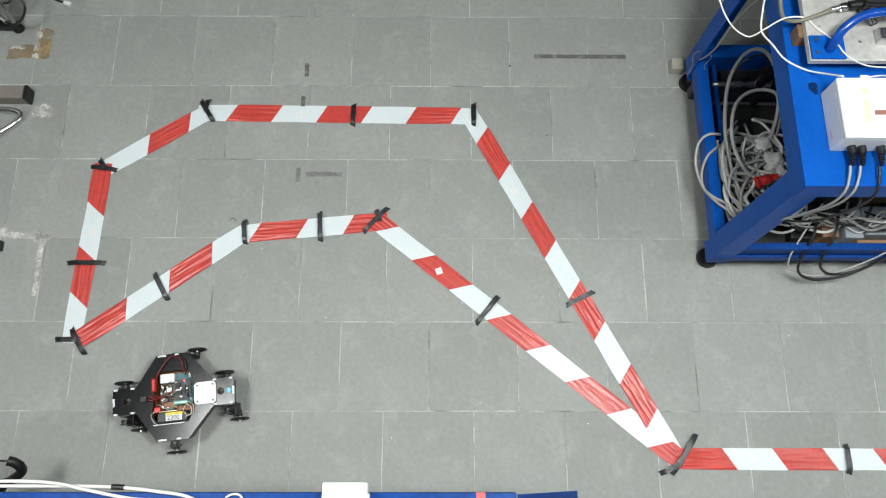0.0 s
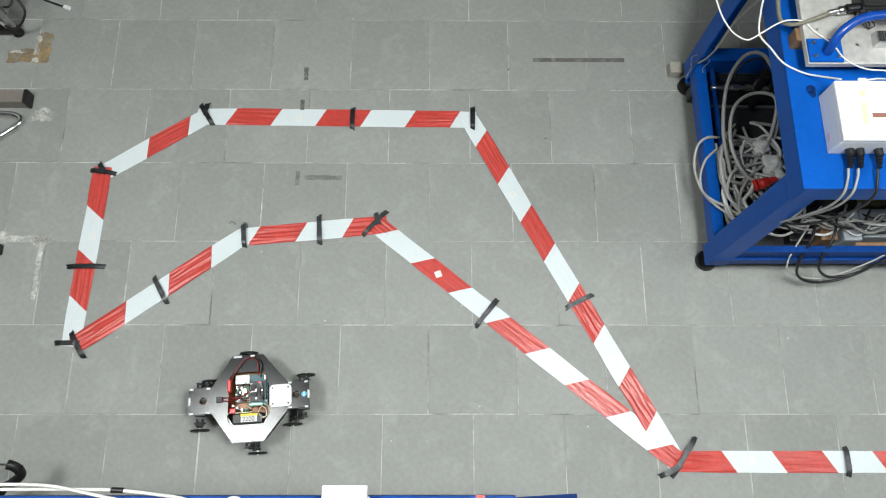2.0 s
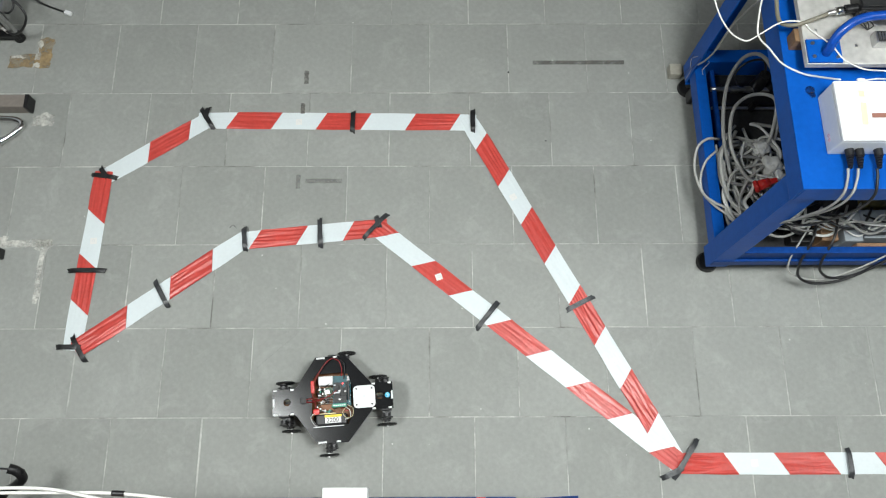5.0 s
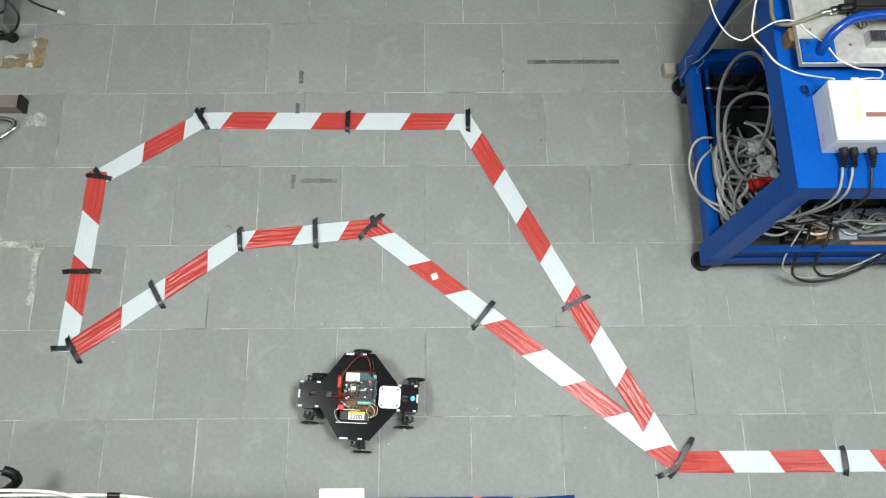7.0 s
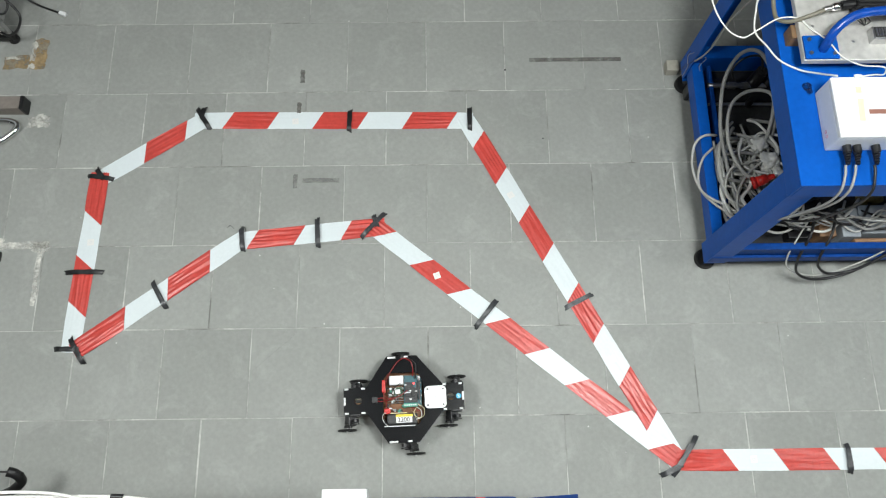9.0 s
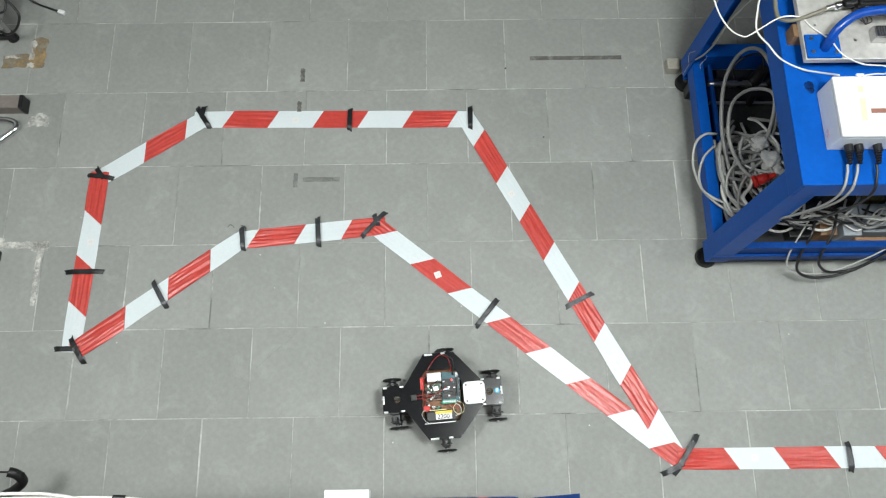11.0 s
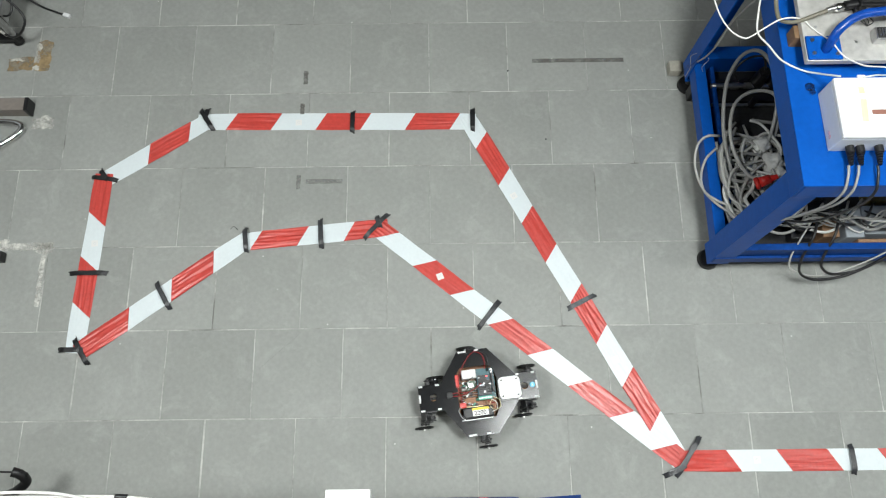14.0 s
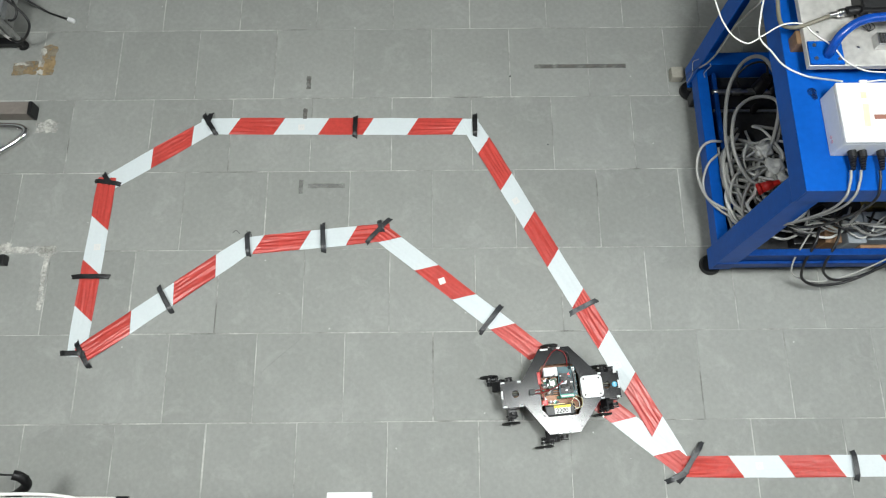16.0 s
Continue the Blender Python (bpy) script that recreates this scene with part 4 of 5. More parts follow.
    part("valve", disc(pose(1.165, 0.835, 0.19), 0.026, 0.10, 16, None, 0.02, 0.004), BLACK, pm)
    part("valve", disc(pose(1.215, 0.83, 0.18), 0.02, 0.09, 14, None, 0.016, 0.003), BLACK, pm)
    part("cap", disc(pose(1.14, 0.757, 0.165), 0.013, 0.05, 14, None, 0.011, 0.002), RUBBER, pm)
    part("body", box(1.02, 1.24, 0.77, 0.86, 0.1245, 0.146, 0.006), BLACK, pm)
    part("hose", tube([(1.165, 0.835, 0.24), (1.14, 0.86, 0.29), (1.09, 0.86, 0.28), (1.06, 0.84, 0.24), (1.08, 0.82, 0.2)], 0.004, 8), CABLE_BLACK, pm, "", True)
    # crumpled white bags among the cables
    for bx, by, br, seed in ((1.148, 0.50, 0.032, 3.0), (1.165, 0.455, 0.026, 9.0), (1.12, 0.565, 0.024, 15.0)):
        b = bmesh.new()
        bmesh.ops.create_icosphere(b, subdivisions=4, radius=br)
        for v in b.verts:
            p = v.co / br
            v.co *= 1 + 0.45 * noise.noise(p * 1.3 + Vector((seed, 0, 0))) + 0.28 * abs(noise.noise(p * 4 + Vector((0, seed, 0))))
            v.co.z *= 0.8
        ob = tagged(part("plastic_bag", b, CABLE_WHITE, smooth=True), "small crumpled white plastic bag among the heaped cables", "bag", "plastic bags")
        ob.matrix_world = pose(bx, by, 0.225)
    # boxes and parts along the front of the shelf
    for nm, lab, cat, a, m in (("parts_box", "brown cardboard parts box on the cart shelf", "box", (1.29, 1.345, 0.245, 0.32, 0.125, 0.2), CARD),
                               ("steel_bracket", "grey steel bracket lying on the cart shelf", "bracket", (1.36, 1.42, 0.24, 0.34, 0.125, 0.21), FROST),
                               ("black_case", "black plastic case on the cart shelf", "case", (1.20, 1.28, 0.25, 0.34, 0.125, 0.17), BLACK),
                               ("parts_tray", "grey metal tray on the cart shelf", "tray", (1.44, 1.60, 0.26, 0.36, 0.125, 0.18), FROST),
                               ("wooden_board", "reddish wooden board on the cart shelf", "board", (1.40, 1.62, 0.225, 0.2375, 0.126, 0.20), CARD)):
        tagged(part(nm, box(*a, 0.004), m), lab, cat)
    tagged(part("yellow_case", box(1.47, 1.53, 0.37, 0.42, 0.125, 0.19, 0.006), DULL_YELLOW), "dull yellow plastic case on the cart shelf", "case")
    for k in range(16):
        x = 1.10 + 0.03 * k + 0.03 * rnd.random()
        pts = [(x - 0.10, 0.30 + 0.05 * rnd.random(), 0.17 + 0.03 * rnd.random()), (x - 0.03, 0.27 + 0.05 * rnd.random(), 0.21 + 0.03 * rnd.random()),
               (x + 0.05, 0.25 + 0.06 * rnd.random(), 0.22 + 0.04 * rnd.random()), (x + 0.14, 0.28 + 0.05 * rnd.random(), 0.20 + 0.03 * rnd.random()),
               (x + 0.22, 0.33 + 0.07 * rnd.random(), 0.16)]
        cable("cable strewn along the front of the shelf", pts, 0.0028 + 0.0025 * rnd.random(), (CABLE_WHITE, CABLE_GREY, CABLE_BLACK, CABLE_PALE)[k % 4], "strewn cables", 7)
    # black loops that hang out over the floor
    cable("black cable hanging in a loop from the cart shelf", [(1.26, 0.30, 0.24), (1.235, 0.235, 0.245), (1.215, 0.175, 0.18), (1.235, 0.143, 0.12), (1.30, 0.128, 0.095), (1.40, 0.140, 0.12), (1.50, 0.185, 0.22), (1.58, 0.25, 0.25),
          (1.66, 0.30, 0.22)], 0.0047, CABLE_BLACK, "hanging cables")
    cable("black cable hanging in a loop from the cart shelf", [(1.33, 0.31, 0.24), (1.305, 0.24, 0.245), (1.28, 0.175, 0.19), (1.295, 0.152, 0.15), (1.345, 0.140, 0.12), (1.43, 0.152, 0.14), (1.52, 0.20, 0.24), (1.60, 0.27, 0.25),
          (1.68, 0.32, 0.22)], 0.0047, CABLE_BLACK, "hanging cables")
    cable("thin pale lead hanging in a loop from the cart shelf", [(1.25, 0.30, 0.235), (1.20, 0.235, 0.24), (1.18, 0.18, 0.18), (1.21, 0.155, 0.12), (1.30, 0.14, 0.10), (1.40, 0.16, 0.12), (1.50, 0.20, 0.2), (1.58, 0.27, 0.24)],
          0.0028, CABLE_PALE, "hanging cables")


build_shelf_clutter()


# ---- workbench under the camera ----
def build_bench():
    th = empty("workbench", pose(0, 0, 0), "blue steel-framed workbench with a cluttered top", "workbench")
    bx0, bx1, by0, by1, z = -2.1, 0.203, -1.30, -0.536, 0.80
    part("rim", box(bx0, bx1, by1 - 0.014, by1, z - 0.06, z + 0.004, 0.002), BLUE_DARK, th)
    part("rim", box(bx0, bx1, by0, by0 + 0.014, z - 0.06, z + 0.004, 0.002), BLUE_DARK, th)
    part("rim", box(bx1 - 0.014, bx1, by0 + 0.0145, by1 - 0.0145, z - 0.06, z + 0.004, 0.002), BLUE_DARK, th)
    part("rim", box(bx0, bx0 + 0.014, by0 + 0.0145, by1 - 0.0145, z - 0.06, z + 0.004, 0.002), BLUE_DARK, th)
    part("worktop", box(bx0 + 0.0145, bx1 - 0.0145, by0 + 0.0145, by1 - 0.0145, z - 0.04, z - 0.012), CARD, th)
    for x in (bx0 + 0.03, bx1 - 0.03):
        for y in (by0 + 0.03, by1 - 0.25):
            part("leg", box(x - 0.025, x + 0.025, y - 0.025, y + 0.025, 0, z - 0.061, 0.003), BLUE, th)
    part("band", box(0.115, 0.135, by1 - 0.0145, by1 + 0.0006, z + 0.0002, z + 0.0046), RED_PLASTIC, th, "red tape band")
    b = bmesh.new()
    vs = [b.verts.new(p) for p in ((bx1 + 0.004, by1 - 0.004, z - 0.01), (0.40, by1 - 0.004, 0.45), (0.40, -1.1, 0.45), (bx1 + 0.004, -1.1, z - 0.01),
                                   (bx1 + 0.004, by1 - 0.004, z - 0.014), (0.40, by1 - 0.004, 0.446), (0.40, -1.1, 0.446), (bx1 + 0.004, -1.1, z - 0.014))]
    for f in ((0, 1, 2, 3), (7, 6, 5, 4), (0, 4, 5, 1), (1, 5, 6, 2), (2, 6, 7, 3), (3, 7, 4, 0)):
        b.faces.new([vs[i] for i in f])
    part("side_sheet", b, BLUE_DARK, th, "dark blue sloping side sheet")
    jb = empty("junction_box", pose(-0.168, -0.562, z), "white plastic junction box with round knockouts on the bench edge", "junction box")
    part("body", box(-0.047, 0.047, -0.047, 0.047, 0.005, 0.045, 0.003), WHITE, jb)
    part("lid", box(-0.048, 0.048, -0.048, 0.048, 0.0455, 0.052, 0.003), WHITE, jb)
    for s in (-1, 1):
        for y in (-0.02, 0.015):
            part("knockout", disc(pose(s * 0.0485, y, 0.025, 0, 90), 0.010, 0.006, 16), WHITE, jb)
    for x in (-0.022, 0.022):
        part("screw", disc(pose(x, -0.02, 0.0525), 0.004, 0.0012, 10), ENCLOSURE, jb)
    for nm, lab, a, m in (("paper_sheet", "white sheet of paper lying on the bench", (-0.30, -0.235, -0.76, -0.5515, z - 0.0118, z - 0.0105), PAPER),
                          ("aluminium_plate", "flat aluminium plate lying on the bench", (-0.12, 0.035, -0.74, -0.5515, z - 0.0118, z - 0.004), ALU),
                          ("wooden_strip", "thin wooden strip lying on the bench", (0.045, 0.155, -0.69, -0.553, z - 0.0118, z - 0.006), WOOD)):
        tagged(part(nm, box(*a, 0.0004), m), lab, nm.split("_")[1])
    cable("white cable draped along the bench edge", [(-1.5, -0.548, 0.84), (-1.2, -0.533, 0.85), (-0.95, -0.514, 0.86), (-0.8, -0.514, 0.86), (-0.7, -0.533, 0.85), (-0.62, -0.548, 0.84), (-0.52, -0.555, 0.815), (-0.45, -0.578, 0.80)],
          0.0037, CABLE_WHITE, "bench cables")
    cable("white cable draped along the bench edge", [(-1.5, -0.538, 0.82), (-1.2, -0.524, 0.83), (-0.92, -0.522, 0.84), (-0.75, -0.522, 0.84), (-0.66, -0.524, 0.84), (-0.58, -0.532, 0.835), (-0.5, -0.548, 0.82), (-0.44, -0.598, 0.80)],
          0.0037, CABLE_WHITE, "bench cables")
    tagged(part("cable_sleeve", tube([(-0.668, -0.5235, 0.84), (-0.655, -0.524, 0.84), (-0.642, -0.5245, 0.84)], 0.0062, 12), BLACK, smooth=True), "black sleeve round a white bench cable", "sleeve")
    cable("thin white lead curling over the bench edge", [(-0.445, -0.568, 0.80), (-0.425, -0.543, 0.815), (-0.4, -0.541, 0.815), (-0.385, -0.568, 0.80)], 0.0025, CABLE_WHITE, "bench cables")
    tagged(part("rubber_hose", tube([(-1.214, -0.462, 0.27), (-1.199, -0.467, 0.26), (-1.19, -0.477, 0.245), (-1.192, -0.489, 0.225), (-1.211, -0.502, 0.205), (-1.242, -0.517, 0.18), (-1.281, -0.533, 0.15), (-1.331, -0.593, 0.09), (-1.381, -0.693, 0.014)], 0.0142, 18, 7, None, 0.62), RUBBER, smooth=True),
                "black rubber hose end rising from the floor beside the bench", "hose")
    cable("thin black lead coming out of the hose", [(-1.188, -0.464, 0.268), (-1.238, -0.462, 0.275), (-1.328, -0.46, 0.24), (-1.508, -0.524, 0.13), (-1.708, -0.584, 0.004)], 0.003, CABLE_BLACK)


build_bench()


# ---- small marks ----
for pts, lab in (([(-0.712, 0.362, 0.003), (-0.700, 0.372, 0.004), (-0.686, 0.360, 0.003)], "short black thread lying on the tiles"),
                 ([(-0.662, 0.368, 0.008), (-0.646, 0.362, 0.010), (-0.642, 0.346, 0.008)], "short black thread lying on the barrier tape")):
    tagged(part("thread", tube(pts, 0.0009, 6, 6), CABLE_BLACK, smooth=True), lab, "thread")
for k, (gx, gy) in enumerate(((0.300, 0.987), (0.43, 0.70))):
    tagged(part("grit", disc(pose(gx, gy, 0.002), 0.004 - 0.001 * (k > 0), 0.004, 7, None, 0.002), CABLE_BLACK), "tiny dark speck of grit on the tiles", "grit", "specks of grit")
tagged(part("tile_crack", tube([(-0.58, -0.135, 0.0006), (-0.525, -0.085, 0.0006), (-0.47, -0.037, 0.0006), (-0.425, 0.008, 0.0006)], 0.0006, 6, 6), CRACK), "hairline crack across a floor tile", "crack", kind="structure")


# ---- things along the west side ----
def build_west():
    ch = empty("tube_chair", pose(0, 0, 0), "chair with a bent chrome tube base, mostly out of sight", "chair")
    part("base_tube", tube([(-2.05, 0.83, 0.014), (-1.80, 0.80, 0.014), (-1.60, 0.788, 0.014), (-1.535, 0.782, 0.014), (-1.508, 0.762, 0.014), (-1.53, 0.728, 0.014), (-1.60, 0.678, 0.014), (-1.80, 0.545, 0.014), (-2.05, 0.40, 0.014)], 0.0125, 14), CHROME, ch, "chrome tube", True)
    part("seat", box(-2.3, -1.9, 0.40, 0.82, 0.42, 0.46, 0.012), BLACK, ch)
    for y in (0.44, 0.78):
        part("leg", tube([(-2.0, y, 0.02), (-2.05, y, 0.2), (-2.1, y, 0.425)], 0.0125, 12, 4), CHROME, ch, "", True)
    st = empty("rack_foot", pose(0, 0, 0), "brown steel box-section foot with a black end cap", "rack foot")
    part("beam", box(-2.3, -1.493, 0.817, 0.867, 0.001, 0.052, 0.003), CAP_TOP, st)
    part("end_cap", box(-1.4925, -1.479, 0.815, 0.869, 0.001, 0.054, 0.003), BLACK, st)
    part("upright", box(-2.25, -2.2, 0.819, 0.865, 0.0525, 1.1, 0.003), CAP_TOP, st)
    bf = empty("bench_foot", pose(0, 0, 0), "black plastic foot of a stand on the tiles", "foot")
    part("block", box(-1.56, -1.494, 0.246, 0.282, 0.001, 0.035, 0.004), BLACK, bf)
    part("bar", box(-2.1, -1.561, 0.253, 0.275, 0.006, 0.03, 0.003), STEEL, bf)
    tr = empty("equipment_trolley", pose(0.028, -0.052, 0), "grey metal equipment trolley with cables on black castors", "trolley")
    part("tray", box(-2.3, -1.60, 1.185, 1.75, 0.10, 0.115, 0.003), ALU, tr)
    for x, y in ((-1.60, 1.18), (-1.60, 1.75), (-2.3, 1.18), (-2.3, 1.75)):
        part("post", box(x - 0.009, x + 0.009, y - 0.009, y + 0.009, 0.055, 0.55, 0.002), STEEL, tr)
        cs = part("castor", disc(pose(x, y, 0.020, 90, 0, 40), 0.020, 0.02, 20, None, None, 0.004), RUBBER, tr)
        part("fork", box(x - 0.012, x + 0.012, y - 0.012, y + 0.012, 0.024, 0.0545, 0.002), BLACK, cs)
    part("base_bar", box(-2.29, -1.60, 1.167, 1.195, 0.028, 0.05, 0.003), BLACK, tr)
    part("brace", tube([(-1.605, 1.19, 0.06), (-1.66, 1.23, 0.17), (-1.72, 1.27, 0.3)], 0.007, 10, 3), ALU, tr)
    part("brace", tube([(-1.62, 1.178, 0.06), (-1.68, 1.20, 0.17), (-1.75, 1.22, 0.3)], 0.007, 10, 3), ALU, tr)
    part("rail", box(-2.286, -1.615, 1.168, 1.186, 0.11, 0.165, 0.002), STEEL, tr)
    part("rail", box(-1.610, -1.592, 1.195, 1.735, 0.11, 0.165, 0.002), STEEL, tr)
    # added out of view and made tall, to shade the floor on this side
    part("housing", box(-2.2, -1.64, 1.24, 1.70, 0.1155, 1.15, 0.01), ENCLOSURE, tr)
    cable("black cable hanging off the trolley in a loop", [(-1.615, 1.24, 0.30), (-1.56, 1.20, 0.26), (-1.503, 1.165, 0.2), (-1.48, 1.143, 0.18), (-1.473, 1.121, 0.16), (-1.504, 1.1, 0.12), (-1.558, 1.105, 0.08), (-1.62, 1.14, 0.065)],
          0.0046, CABLE_BLACK, "trolley cables")
    cable("black cable hanging off the trolley in a loop", [(-1.66, 1.2, 0.2), (-1.592, 1.164, 0.15), (-1.543, 1.152, 0.15), (-1.528, 1.188, 0.17), (-1.56, 1.24, 0.22), (-1.62, 1.27, 0.25)], 0.0042, CABLE_BLACK, "trolley cables")
    cable("pale cable hanging off the trolley", [(-1.67, 1.25, 0.33), (-1.60, 1.20, 0.27), (-1.58, 1.22, 0.2), (-1.62, 1.28, 0.17)], 0.004, CABLE_PALE, "trolley cables")
    cd = empty("lead_with_plug", pose(0, 0, 0), "black lead with a white plug lying on the tiles", "lead")
    part("lead", tube([(-1.66, 1.33, 0.16), (-1.60, 1.32, 0.08), (-1.52, 1.29, 0.012), (-1.46, 1.265, 0.008), (-1.42, 1.25, 0.008)], 0.0042, 8), CABLE_BLACK, cd, "", True)
    part("plug", box(-1.424, -1.395, 1.238, 1.254, 0.001, 0.014, 0.003, turn=-20), WHITE, cd, "white plug")


build_west()


# ---- tiled floor ----
def build_floor():
    fl = tagged(part("floor", box(X0, X1, Y0, Y1, -0.1, -0.0012), GROUT), "grey slate-like floor tiles in half bond with pale joints", "floor", kind="structure")
    rnd = random.Random(3)

    def tile_mesh(w, name):
        b = bmesh.new()
        h, e = w / 2 - 0.0018, 0.001
        lo = [b.verts.new((sx * h, sy * h, -0.004)) for sx, sy in ((-1, -1), (1, -1), (1, 1), (-1, 1))]
        mi = [b.verts.new((sx * h, sy * h, -0.0007)) for sx, sy in ((-1, -1), (1, -1), (1, 1), (-1, 1))]
        hi = [b.verts.new((sx * (h - e), sy * (h - e), 0)) for sx, sy in ((-1, -1), (1, -1), (1, 1), (-1, 1))]
        b.faces.new(hi)
        for i in range(4):
            j = (i + 1) % 4
            b.faces.new((lo[i], lo[j], mi[j], mi[i]))
            b.faces.new((mi[i], mi[j], hi[j], hi[i]))
        bmesh.ops.recalc_face_normals(b, faces=b.faces)
        me = bpy.data.meshes.new(name)
        b.to_mesh(me)
        b.free()
        me.materials.append(TILE)
        return me

    meshes = [tile_mesh(0.3 - 0.0006 * k, "tile") for k in range(3)]
    verts, faces = [], []
    for r in range(-13, 15):
        for c in range(-13, 16):
            x, y = 0.3 * c + (0.0 if r % 2 == 0 else 0.15), 0.3 * r + 0.15
            if x - 0.15 < X0 - 0.17 or x + 0.15 > X1 + 0.17 or y - 0.15 < Y0 - 0.17 or y + 0.15 > Y1 + 0.17:
                continue
            dx, dy, a = rnd.uniform(-0.0007, 0.0007), rnd.uniform(-0.0005, 0.0005), rnd.uniform(-0.12, 0.12)
            if -2.0 < x < 2.1 and -1.1 < y < 1.6:
                ob = new("tile", meshes[rnd.randrange(3)])
                ob.parent = fl
                ob.matrix_basis = pose(x + dx, y + dy, rnd.uniform(-0.0004, 0.0003), rnd.uniform(-0.05, 0.05), rnd.uniform(-0.05, 0.05), a)
            else:
                k = len(verts)
                verts += [(x - 0.1485, y - 0.1485, 0), (x + 0.1485, y - 0.1485, 0), (x + 0.1485, y + 0.1485, 0), (x - 0.1485, y + 0.1485, 0)]
                faces.append((k, k + 1, k + 2, k + 3))
    me = bpy.data.meshes.new("outer_tiles")
    me.from_pydata(verts, [], faces)
    me.materials.append(TILE)
    ob = new("outer_tiles", me)
    ob.parent = fl
    tagged(ob, "grey slate-like floor tiles", kind="stuff")


build_floor()


# ---- movement ----
def motions():
    ROBOT_ROWS = [
        (0, -0.829, -0.266, 6.5), (0.2, -0.813, -0.265, 5.5), (0.4, -0.794, -0.264, 4.8), (0.5, -0.771, -0.263, 4.1),
        (0.6, -0.746, -0.263, 3.9), (0.8, -0.718, -0.261, 3.2), (1, -0.696, -0.260, 2.7), (1.2, -0.680, -0.259, 2.7),
        (1.4, -0.662, -0.259, 3.0), (1.5, -0.654, -0.258, 3.2), (1.6, -0.641, -0.259, 3.5), (1.8, -0.608, -0.259, 3.7),
        (2, -0.589, -0.259, 4.1), (2.2, -0.585, -0.259, 4.4), (2.4, -0.566, -0.257, 4.6), (2.5, -0.550, -0.257, 4.8),
        (2.6, -0.545, -0.258, 4.4), (2.8, -0.522, -0.259, 3.3), (3, -0.480, -0.262, 2.1), (3.2, -0.468, -0.260, 2.4),
        (3.4, -0.463, -0.258, 2.6), (3.5, -0.456, -0.257, 2.8), (3.6, -0.436, -0.257, 3.0), (3.8, -0.414, -0.256, 4.0),
        (4, -0.396, -0.255, 4.9), (4.2, -0.360, -0.255, 4.0), (4.4, -0.348, -0.255, 4.0), (4.6, -0.350, -0.254, 4.1),
        (4.8, -0.338, -0.254, 4.1), (5, -0.327, -0.253, 4.1), (5.2, -0.328, -0.253, 4.1), (5.4, -0.317, -0.253, 4.2),
        (5.6, -0.305, -0.252, 4.2), (5.8, -0.306, -0.252, 4.2), (6, -0.295, -0.252, 4.3), (6.3, -0.284, -0.251, 4.3),
        (6.5, -0.267, -0.251, 4.9), (6.7, -0.243, -0.247, 1.9), (6.9, -0.232, -0.243, -1.2), (7, -0.234, -0.241, -3.1),
        (7.1, -0.232, -0.242, -2.6), (7.3, -0.220, -0.244, -1.7), (7.5, -0.193, -0.246, -0.9), (7.7, -0.170, -0.247, -0.9),
        (7.9, -0.159, -0.248, -1.4), (8, -0.158, -0.248, -1.4), (8.1, -0.158, -0.247, -1.2), (8.3, -0.170, -0.247, -0.9),
        (8.5, -0.147, -0.246, -0.2), (8.7, -0.136, -0.249, 0.7), (8.9, -0.106, -0.253, 1.6), (9, -0.098, -0.254, 2.3),
        (9.3, -0.081, -0.253, 2.6), (9.5, -0.073, -0.252, 2.8), (9.7, -0.053, -0.252, 3.0), (9.9, -0.046, -0.251, 3.2),
        (10.1, -0.038, -0.251, 3.4), (10.3, -0.018, -0.250, 3.6), (10.5, -0.011, -0.249, 3.8), (10.7, -0.003, -0.249, 4.0),
        (10.9, 0.017, -0.248, 4.2), (11.1, 0.024, -0.248, 4.4), (11.3, 0.036, -0.247, 4.6), (11.5, 0.062, -0.247, 5.2),
        (11.6, 0.066, -0.246, 5.4), (11.9, 0.064, -0.245, 5.9), (12, 0.068, -0.245, 5.9), (12.2, 0.080, -0.243, 7.1),
        (12.5, 0.104, -0.240, 9.3), (12.8, 0.130, -0.239, 8.6), (13, 0.113, -0.237, 8.4), (13.1, 0.099, -0.238, 8.1),
        (13.4, 0.085, -0.238, 6.9), (13.5, 0.087, -0.238, 6.5), (13.7, 0.095, -0.237, 6.7), (14, 0.130, -0.235, 6.9),
        (14.2, 0.164, -0.233, 7.2), (14.5, 0.196, -0.229, 7.2), (14.7, 0.227, -0.227, 7.4), (15, 0.257, -0.225, 7.6),
        (15.2, 0.294, -0.220, 6.9), (15.5, 0.355, -0.214, 5.7), (15.7, 0.370, -0.214, 5.7), (16, 0.387, -0.215, 5.2),
    ]
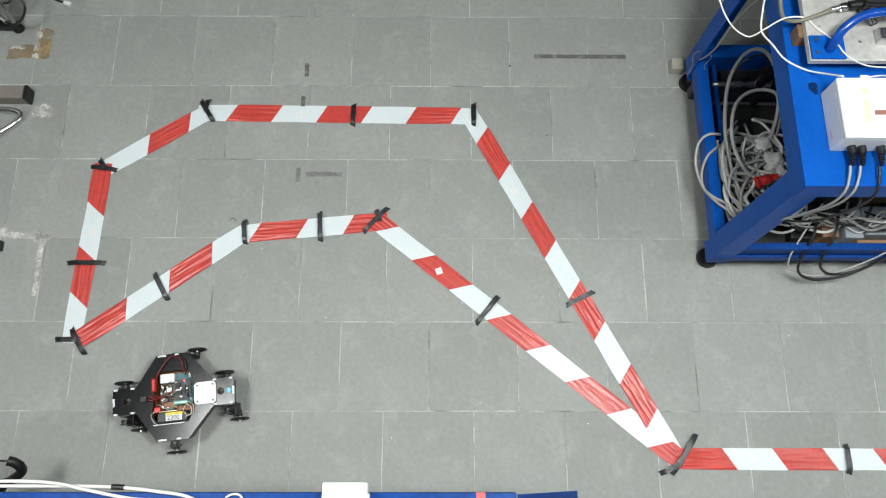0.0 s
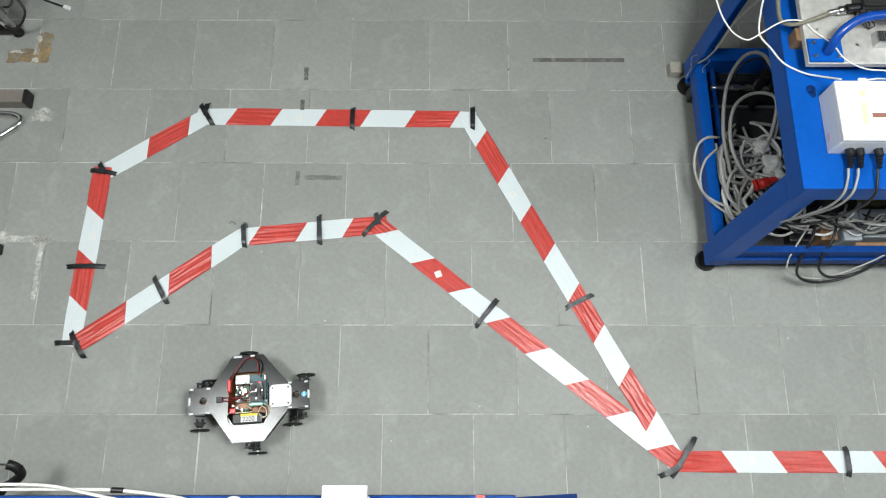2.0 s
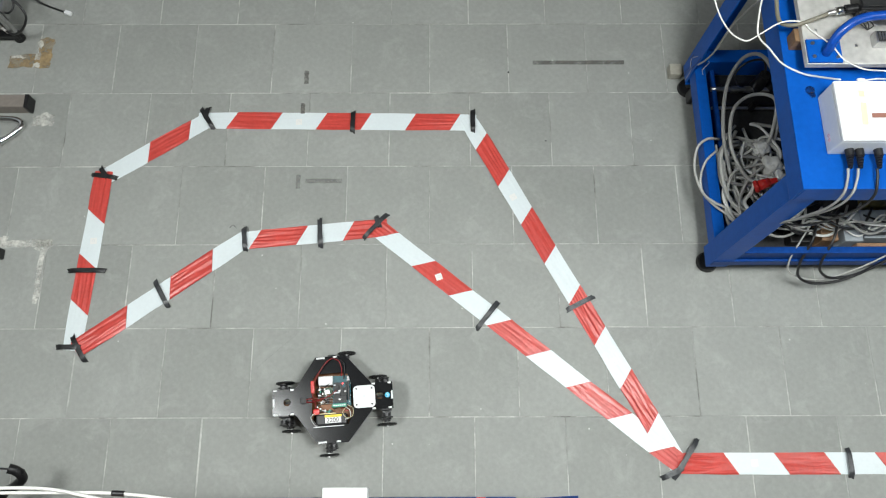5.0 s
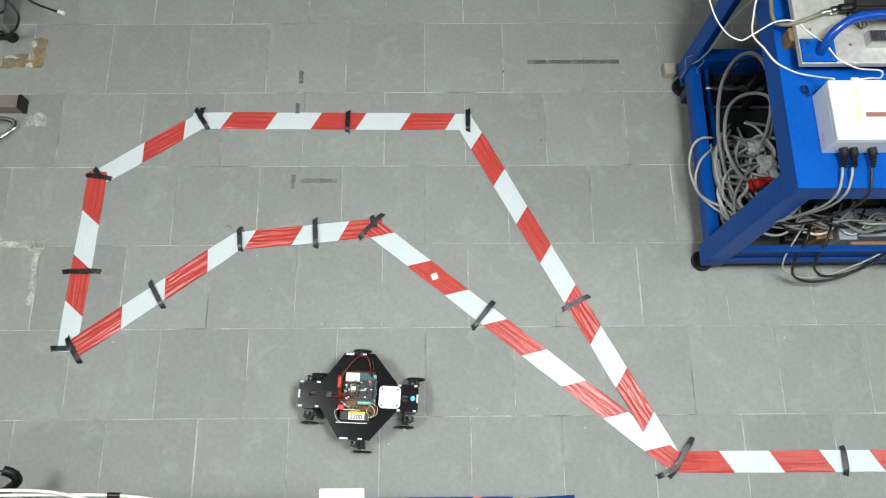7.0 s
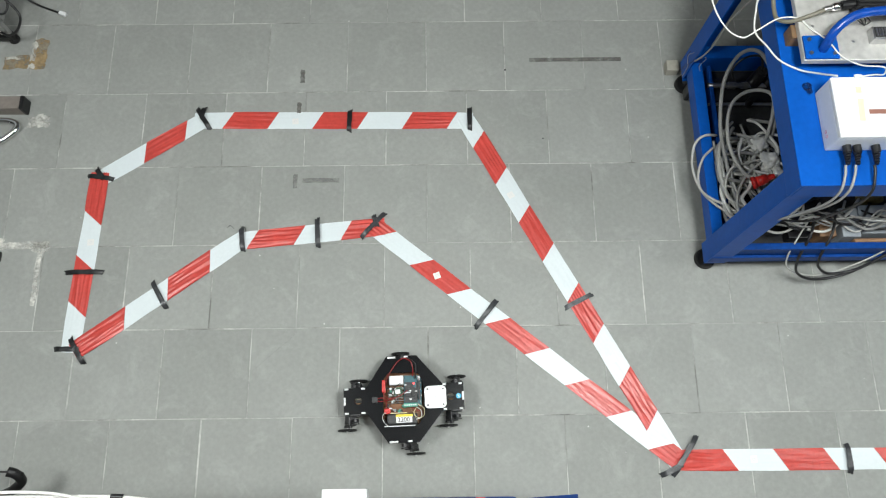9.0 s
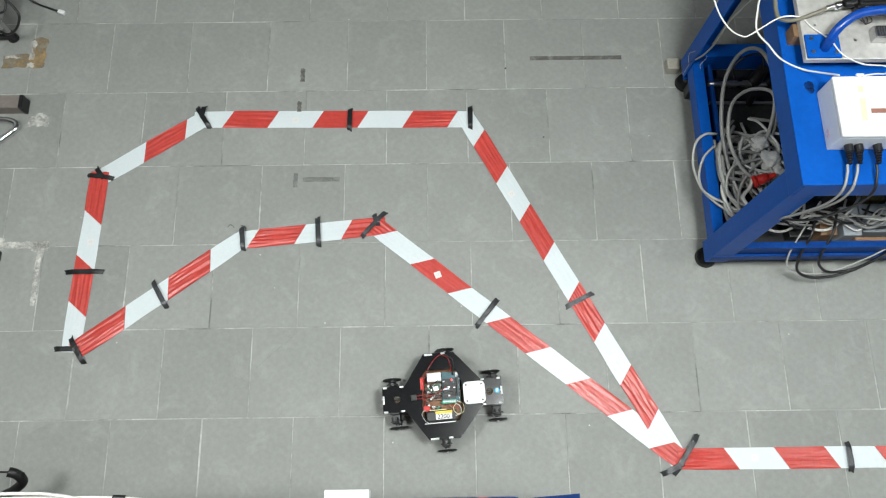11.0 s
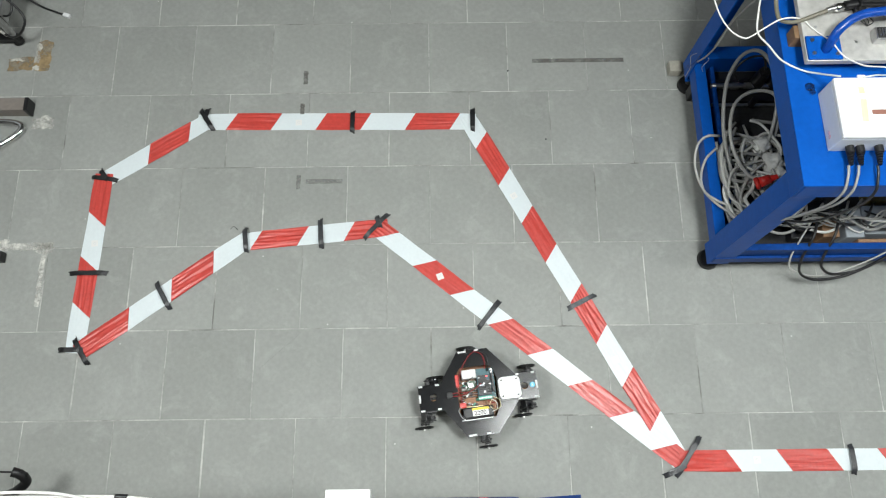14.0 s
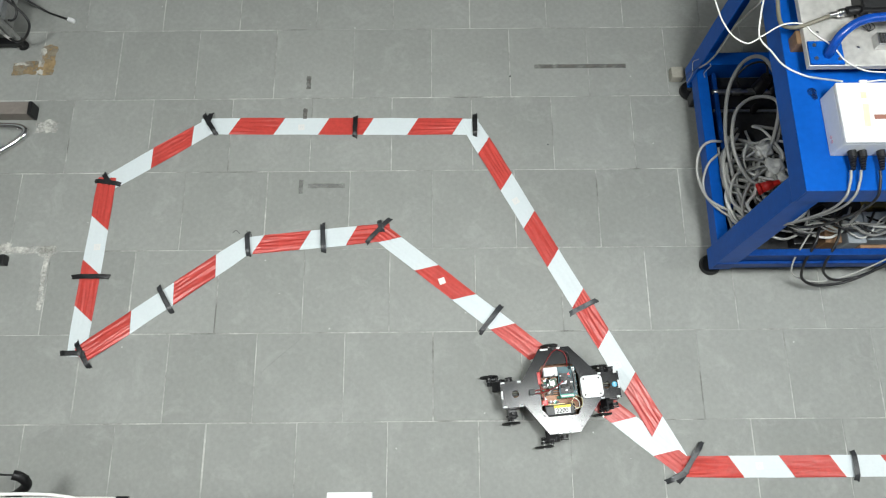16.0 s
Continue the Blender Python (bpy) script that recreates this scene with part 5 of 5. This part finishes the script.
    LEG_ROWS = [
        (0, -21, 46, -25, 13, -13, 18),
        (0.2, -17, 32, -19, -2, -24, 11),
        (0.4, 42, 14, -26, -5, 38, 3),
        (0.5, 30, 5, -4, -12, 40, -7),
        (0.6, 19, -5, 17, -21, 40, -19),
        (0.8, -1, -19, 3, -24, 17, -16),
        (1, -13, 46, -2, 22, 4, 16),
        (1.2, -19, 48, -14, 16, -3, 15),
        (1.4, -22, 24, -19, -7, -19, 21),
        (1.5, 2, 17, -5, -11, 4, 9),
        (1.6, 29, 11, 10, -13, 29, -1),
        (1.8, 14, -5, 20, -32, 18, -15),
        (2, 0, -14, 10, -37, 8, -17),
        (2.2, -5, 50, 11, 13, 0, 16),
        (2.4, -15, 49, 4, 14, -1, 21),
        (2.5, -18, 43, -0, 5, -11, 14),
        (2.6, -22, 34, -7, -3, -20, 7),
        (2.8, 24, 11, 11, -12, 23, -2),
        (3, 13, -13, 15, -28, 20, -23),
        (3.2, -3, -25, 12, -35, 6, -15),
        (3.4, -7, 29, 6, 3, -1, 9),
        (3.5, -14, 33, 4, 7, -7, 15),
        (3.6, -21, 37, 1, 12, -13, 21),
        (3.8, -19, 15, -8, -4, -20, 5),
        (4, 10, 4, 10, -18, 13, -3),
        (4.2, 14, -5, 20, -32, 18, -15),
        (4.4, 0, -14, 10, -37, 8, -17),
        (4.6, -5, 50, 11, 13, 0, 16),
        (4.8, -15, 49, 4, 14, -1, 21),
        (5, -22, 34, -7, -3, -20, 7),
        (5.2, 24, 11, 11, -12, 23, -2),
        (5.4, 13, -13, 15, -28, 20, -23),
        (5.6, -3, -25, 12, -35, 6, -15),
        (5.8, -7, 29, 6, 3, -1, 9),
        (6, -21, 37, 1, 12, -13, 21),
        (6.2, -19, 15, -8, -4, -20, 5),
        (6.5, 24, 3, 16, -32, 29, -15),
        (6.7, 25, -13, 19, -40, 15, -26),
        (6.9, 8, -18, 15, -45, 11, -31),
        (7, 8, -2, 15, -15, 15, -2),
        (7.1, 10, 19, 15, 8, 12, 23),
        (7.3, -0, 26, 8, 8, 1, 21),
        (7.5, -32, 4, -8, -5, -16, -10),
        (7.7, 24, -9, 6, -19, 29, -25),
        (7.9, 23, -18, 12, -27, 30, -23),
        (8, 20, -20, 11, -30, 27, -26),
        (8.1, 17, -23, 9, -34, 24, -29),
        (8.3, 19, 19, 12, 5, 26, 17),
        (8.5, 11, 27, 3, 10, 11, 19),
        (8.7, -9, 2, -6, -6, -1, -13),
        (8.9, 4, -7, 5, -23, 28, -27),
        (9, 4, -6, 5, -23, 25, -27),
        (9.3, 8, -18, 15, -45, 11, -31),
        (9.5, 10, 19, 15, 8, 12, 23),
        (9.7, -0, 26, 8, 8, 1, 21),
        (9.9, -32, 4, -8, -5, -16, -10),
        (10.1, 24, -9, 6, -19, 29, -25),
        (10.3, 23, -18, 12, -27, 30, -23),
        (10.5, 17, -23, 9, -34, 24, -29),
        (10.7, 19, 19, 12, 5, 26, 17),
        (10.9, 11, 27, 3, 10, 11, 19),
        (11.1, -9, 2, -6, -6, -1, -13),
        (11.3, 4, -7, 5, -23, 28, -27),
        (11.5, 7, -12, 11, -31, 6, -31),
        (11.6, 12, -16, 15, -36, 9, -32),
        (11.9, 9, 1, 13, -28, 3, -2),
        (12, 6, 9, 11, -19, 0, 4),
        (12.2, 1, 25, 7, -6, -8, 14),
        (12.5, 1, -8, 12, -29, 6, -19),
        (12.8, 7, -28, 22, -38, 6, -36),
        (13, 14, -19, 27, -28, 12, -25),
        (13.1, 17, -15, 28, -23, 16, -20),
        (13.4, 19, 13, 52, 10, 24, 6),
        (13.5, 9, 9, 38, 7, 19, 5),
        (13.7, -9, 3, 19, 1, 8, 4),
        (14, 4, -14, 20, -22, 11, -23),
        (14.2, -16, -37, 2, -30, -11, -37),
        (14.5, -23, 13, -22, 4, -36, 13),
        (14.7, -24, 8, -35, -9, -43, 12),
        (15, 13, 2, 15, -22, 12, -2),
        (15.2, 4, -35, 10, -16, 2, -35),
        (15.5, -27, -44, -33, -22, -43, -31),
        (15.7, -33, 16, -40, -10, -39, -1),
        (16, -15, -2, -54, -22, -56, -4),
    ]
    walk(robot, [(t, pose(x, y, 0, 0, 0, h)) for t, x, y, h in ROBOT_ROWS])
    for k, leg in enumerate(robot_legs):
        hx, hy, side = HIPS[k]
        # the hip sinks as the leg leans, so that the wheel stays on the floor
        walk(leg, [(r[0], pose(hx, hy, HIP_Z - LEG * (1 - math.cos(radians(r[k + 1]))), 0, -r[k + 1], 0)) for r in LEG_ROWS])


motions()
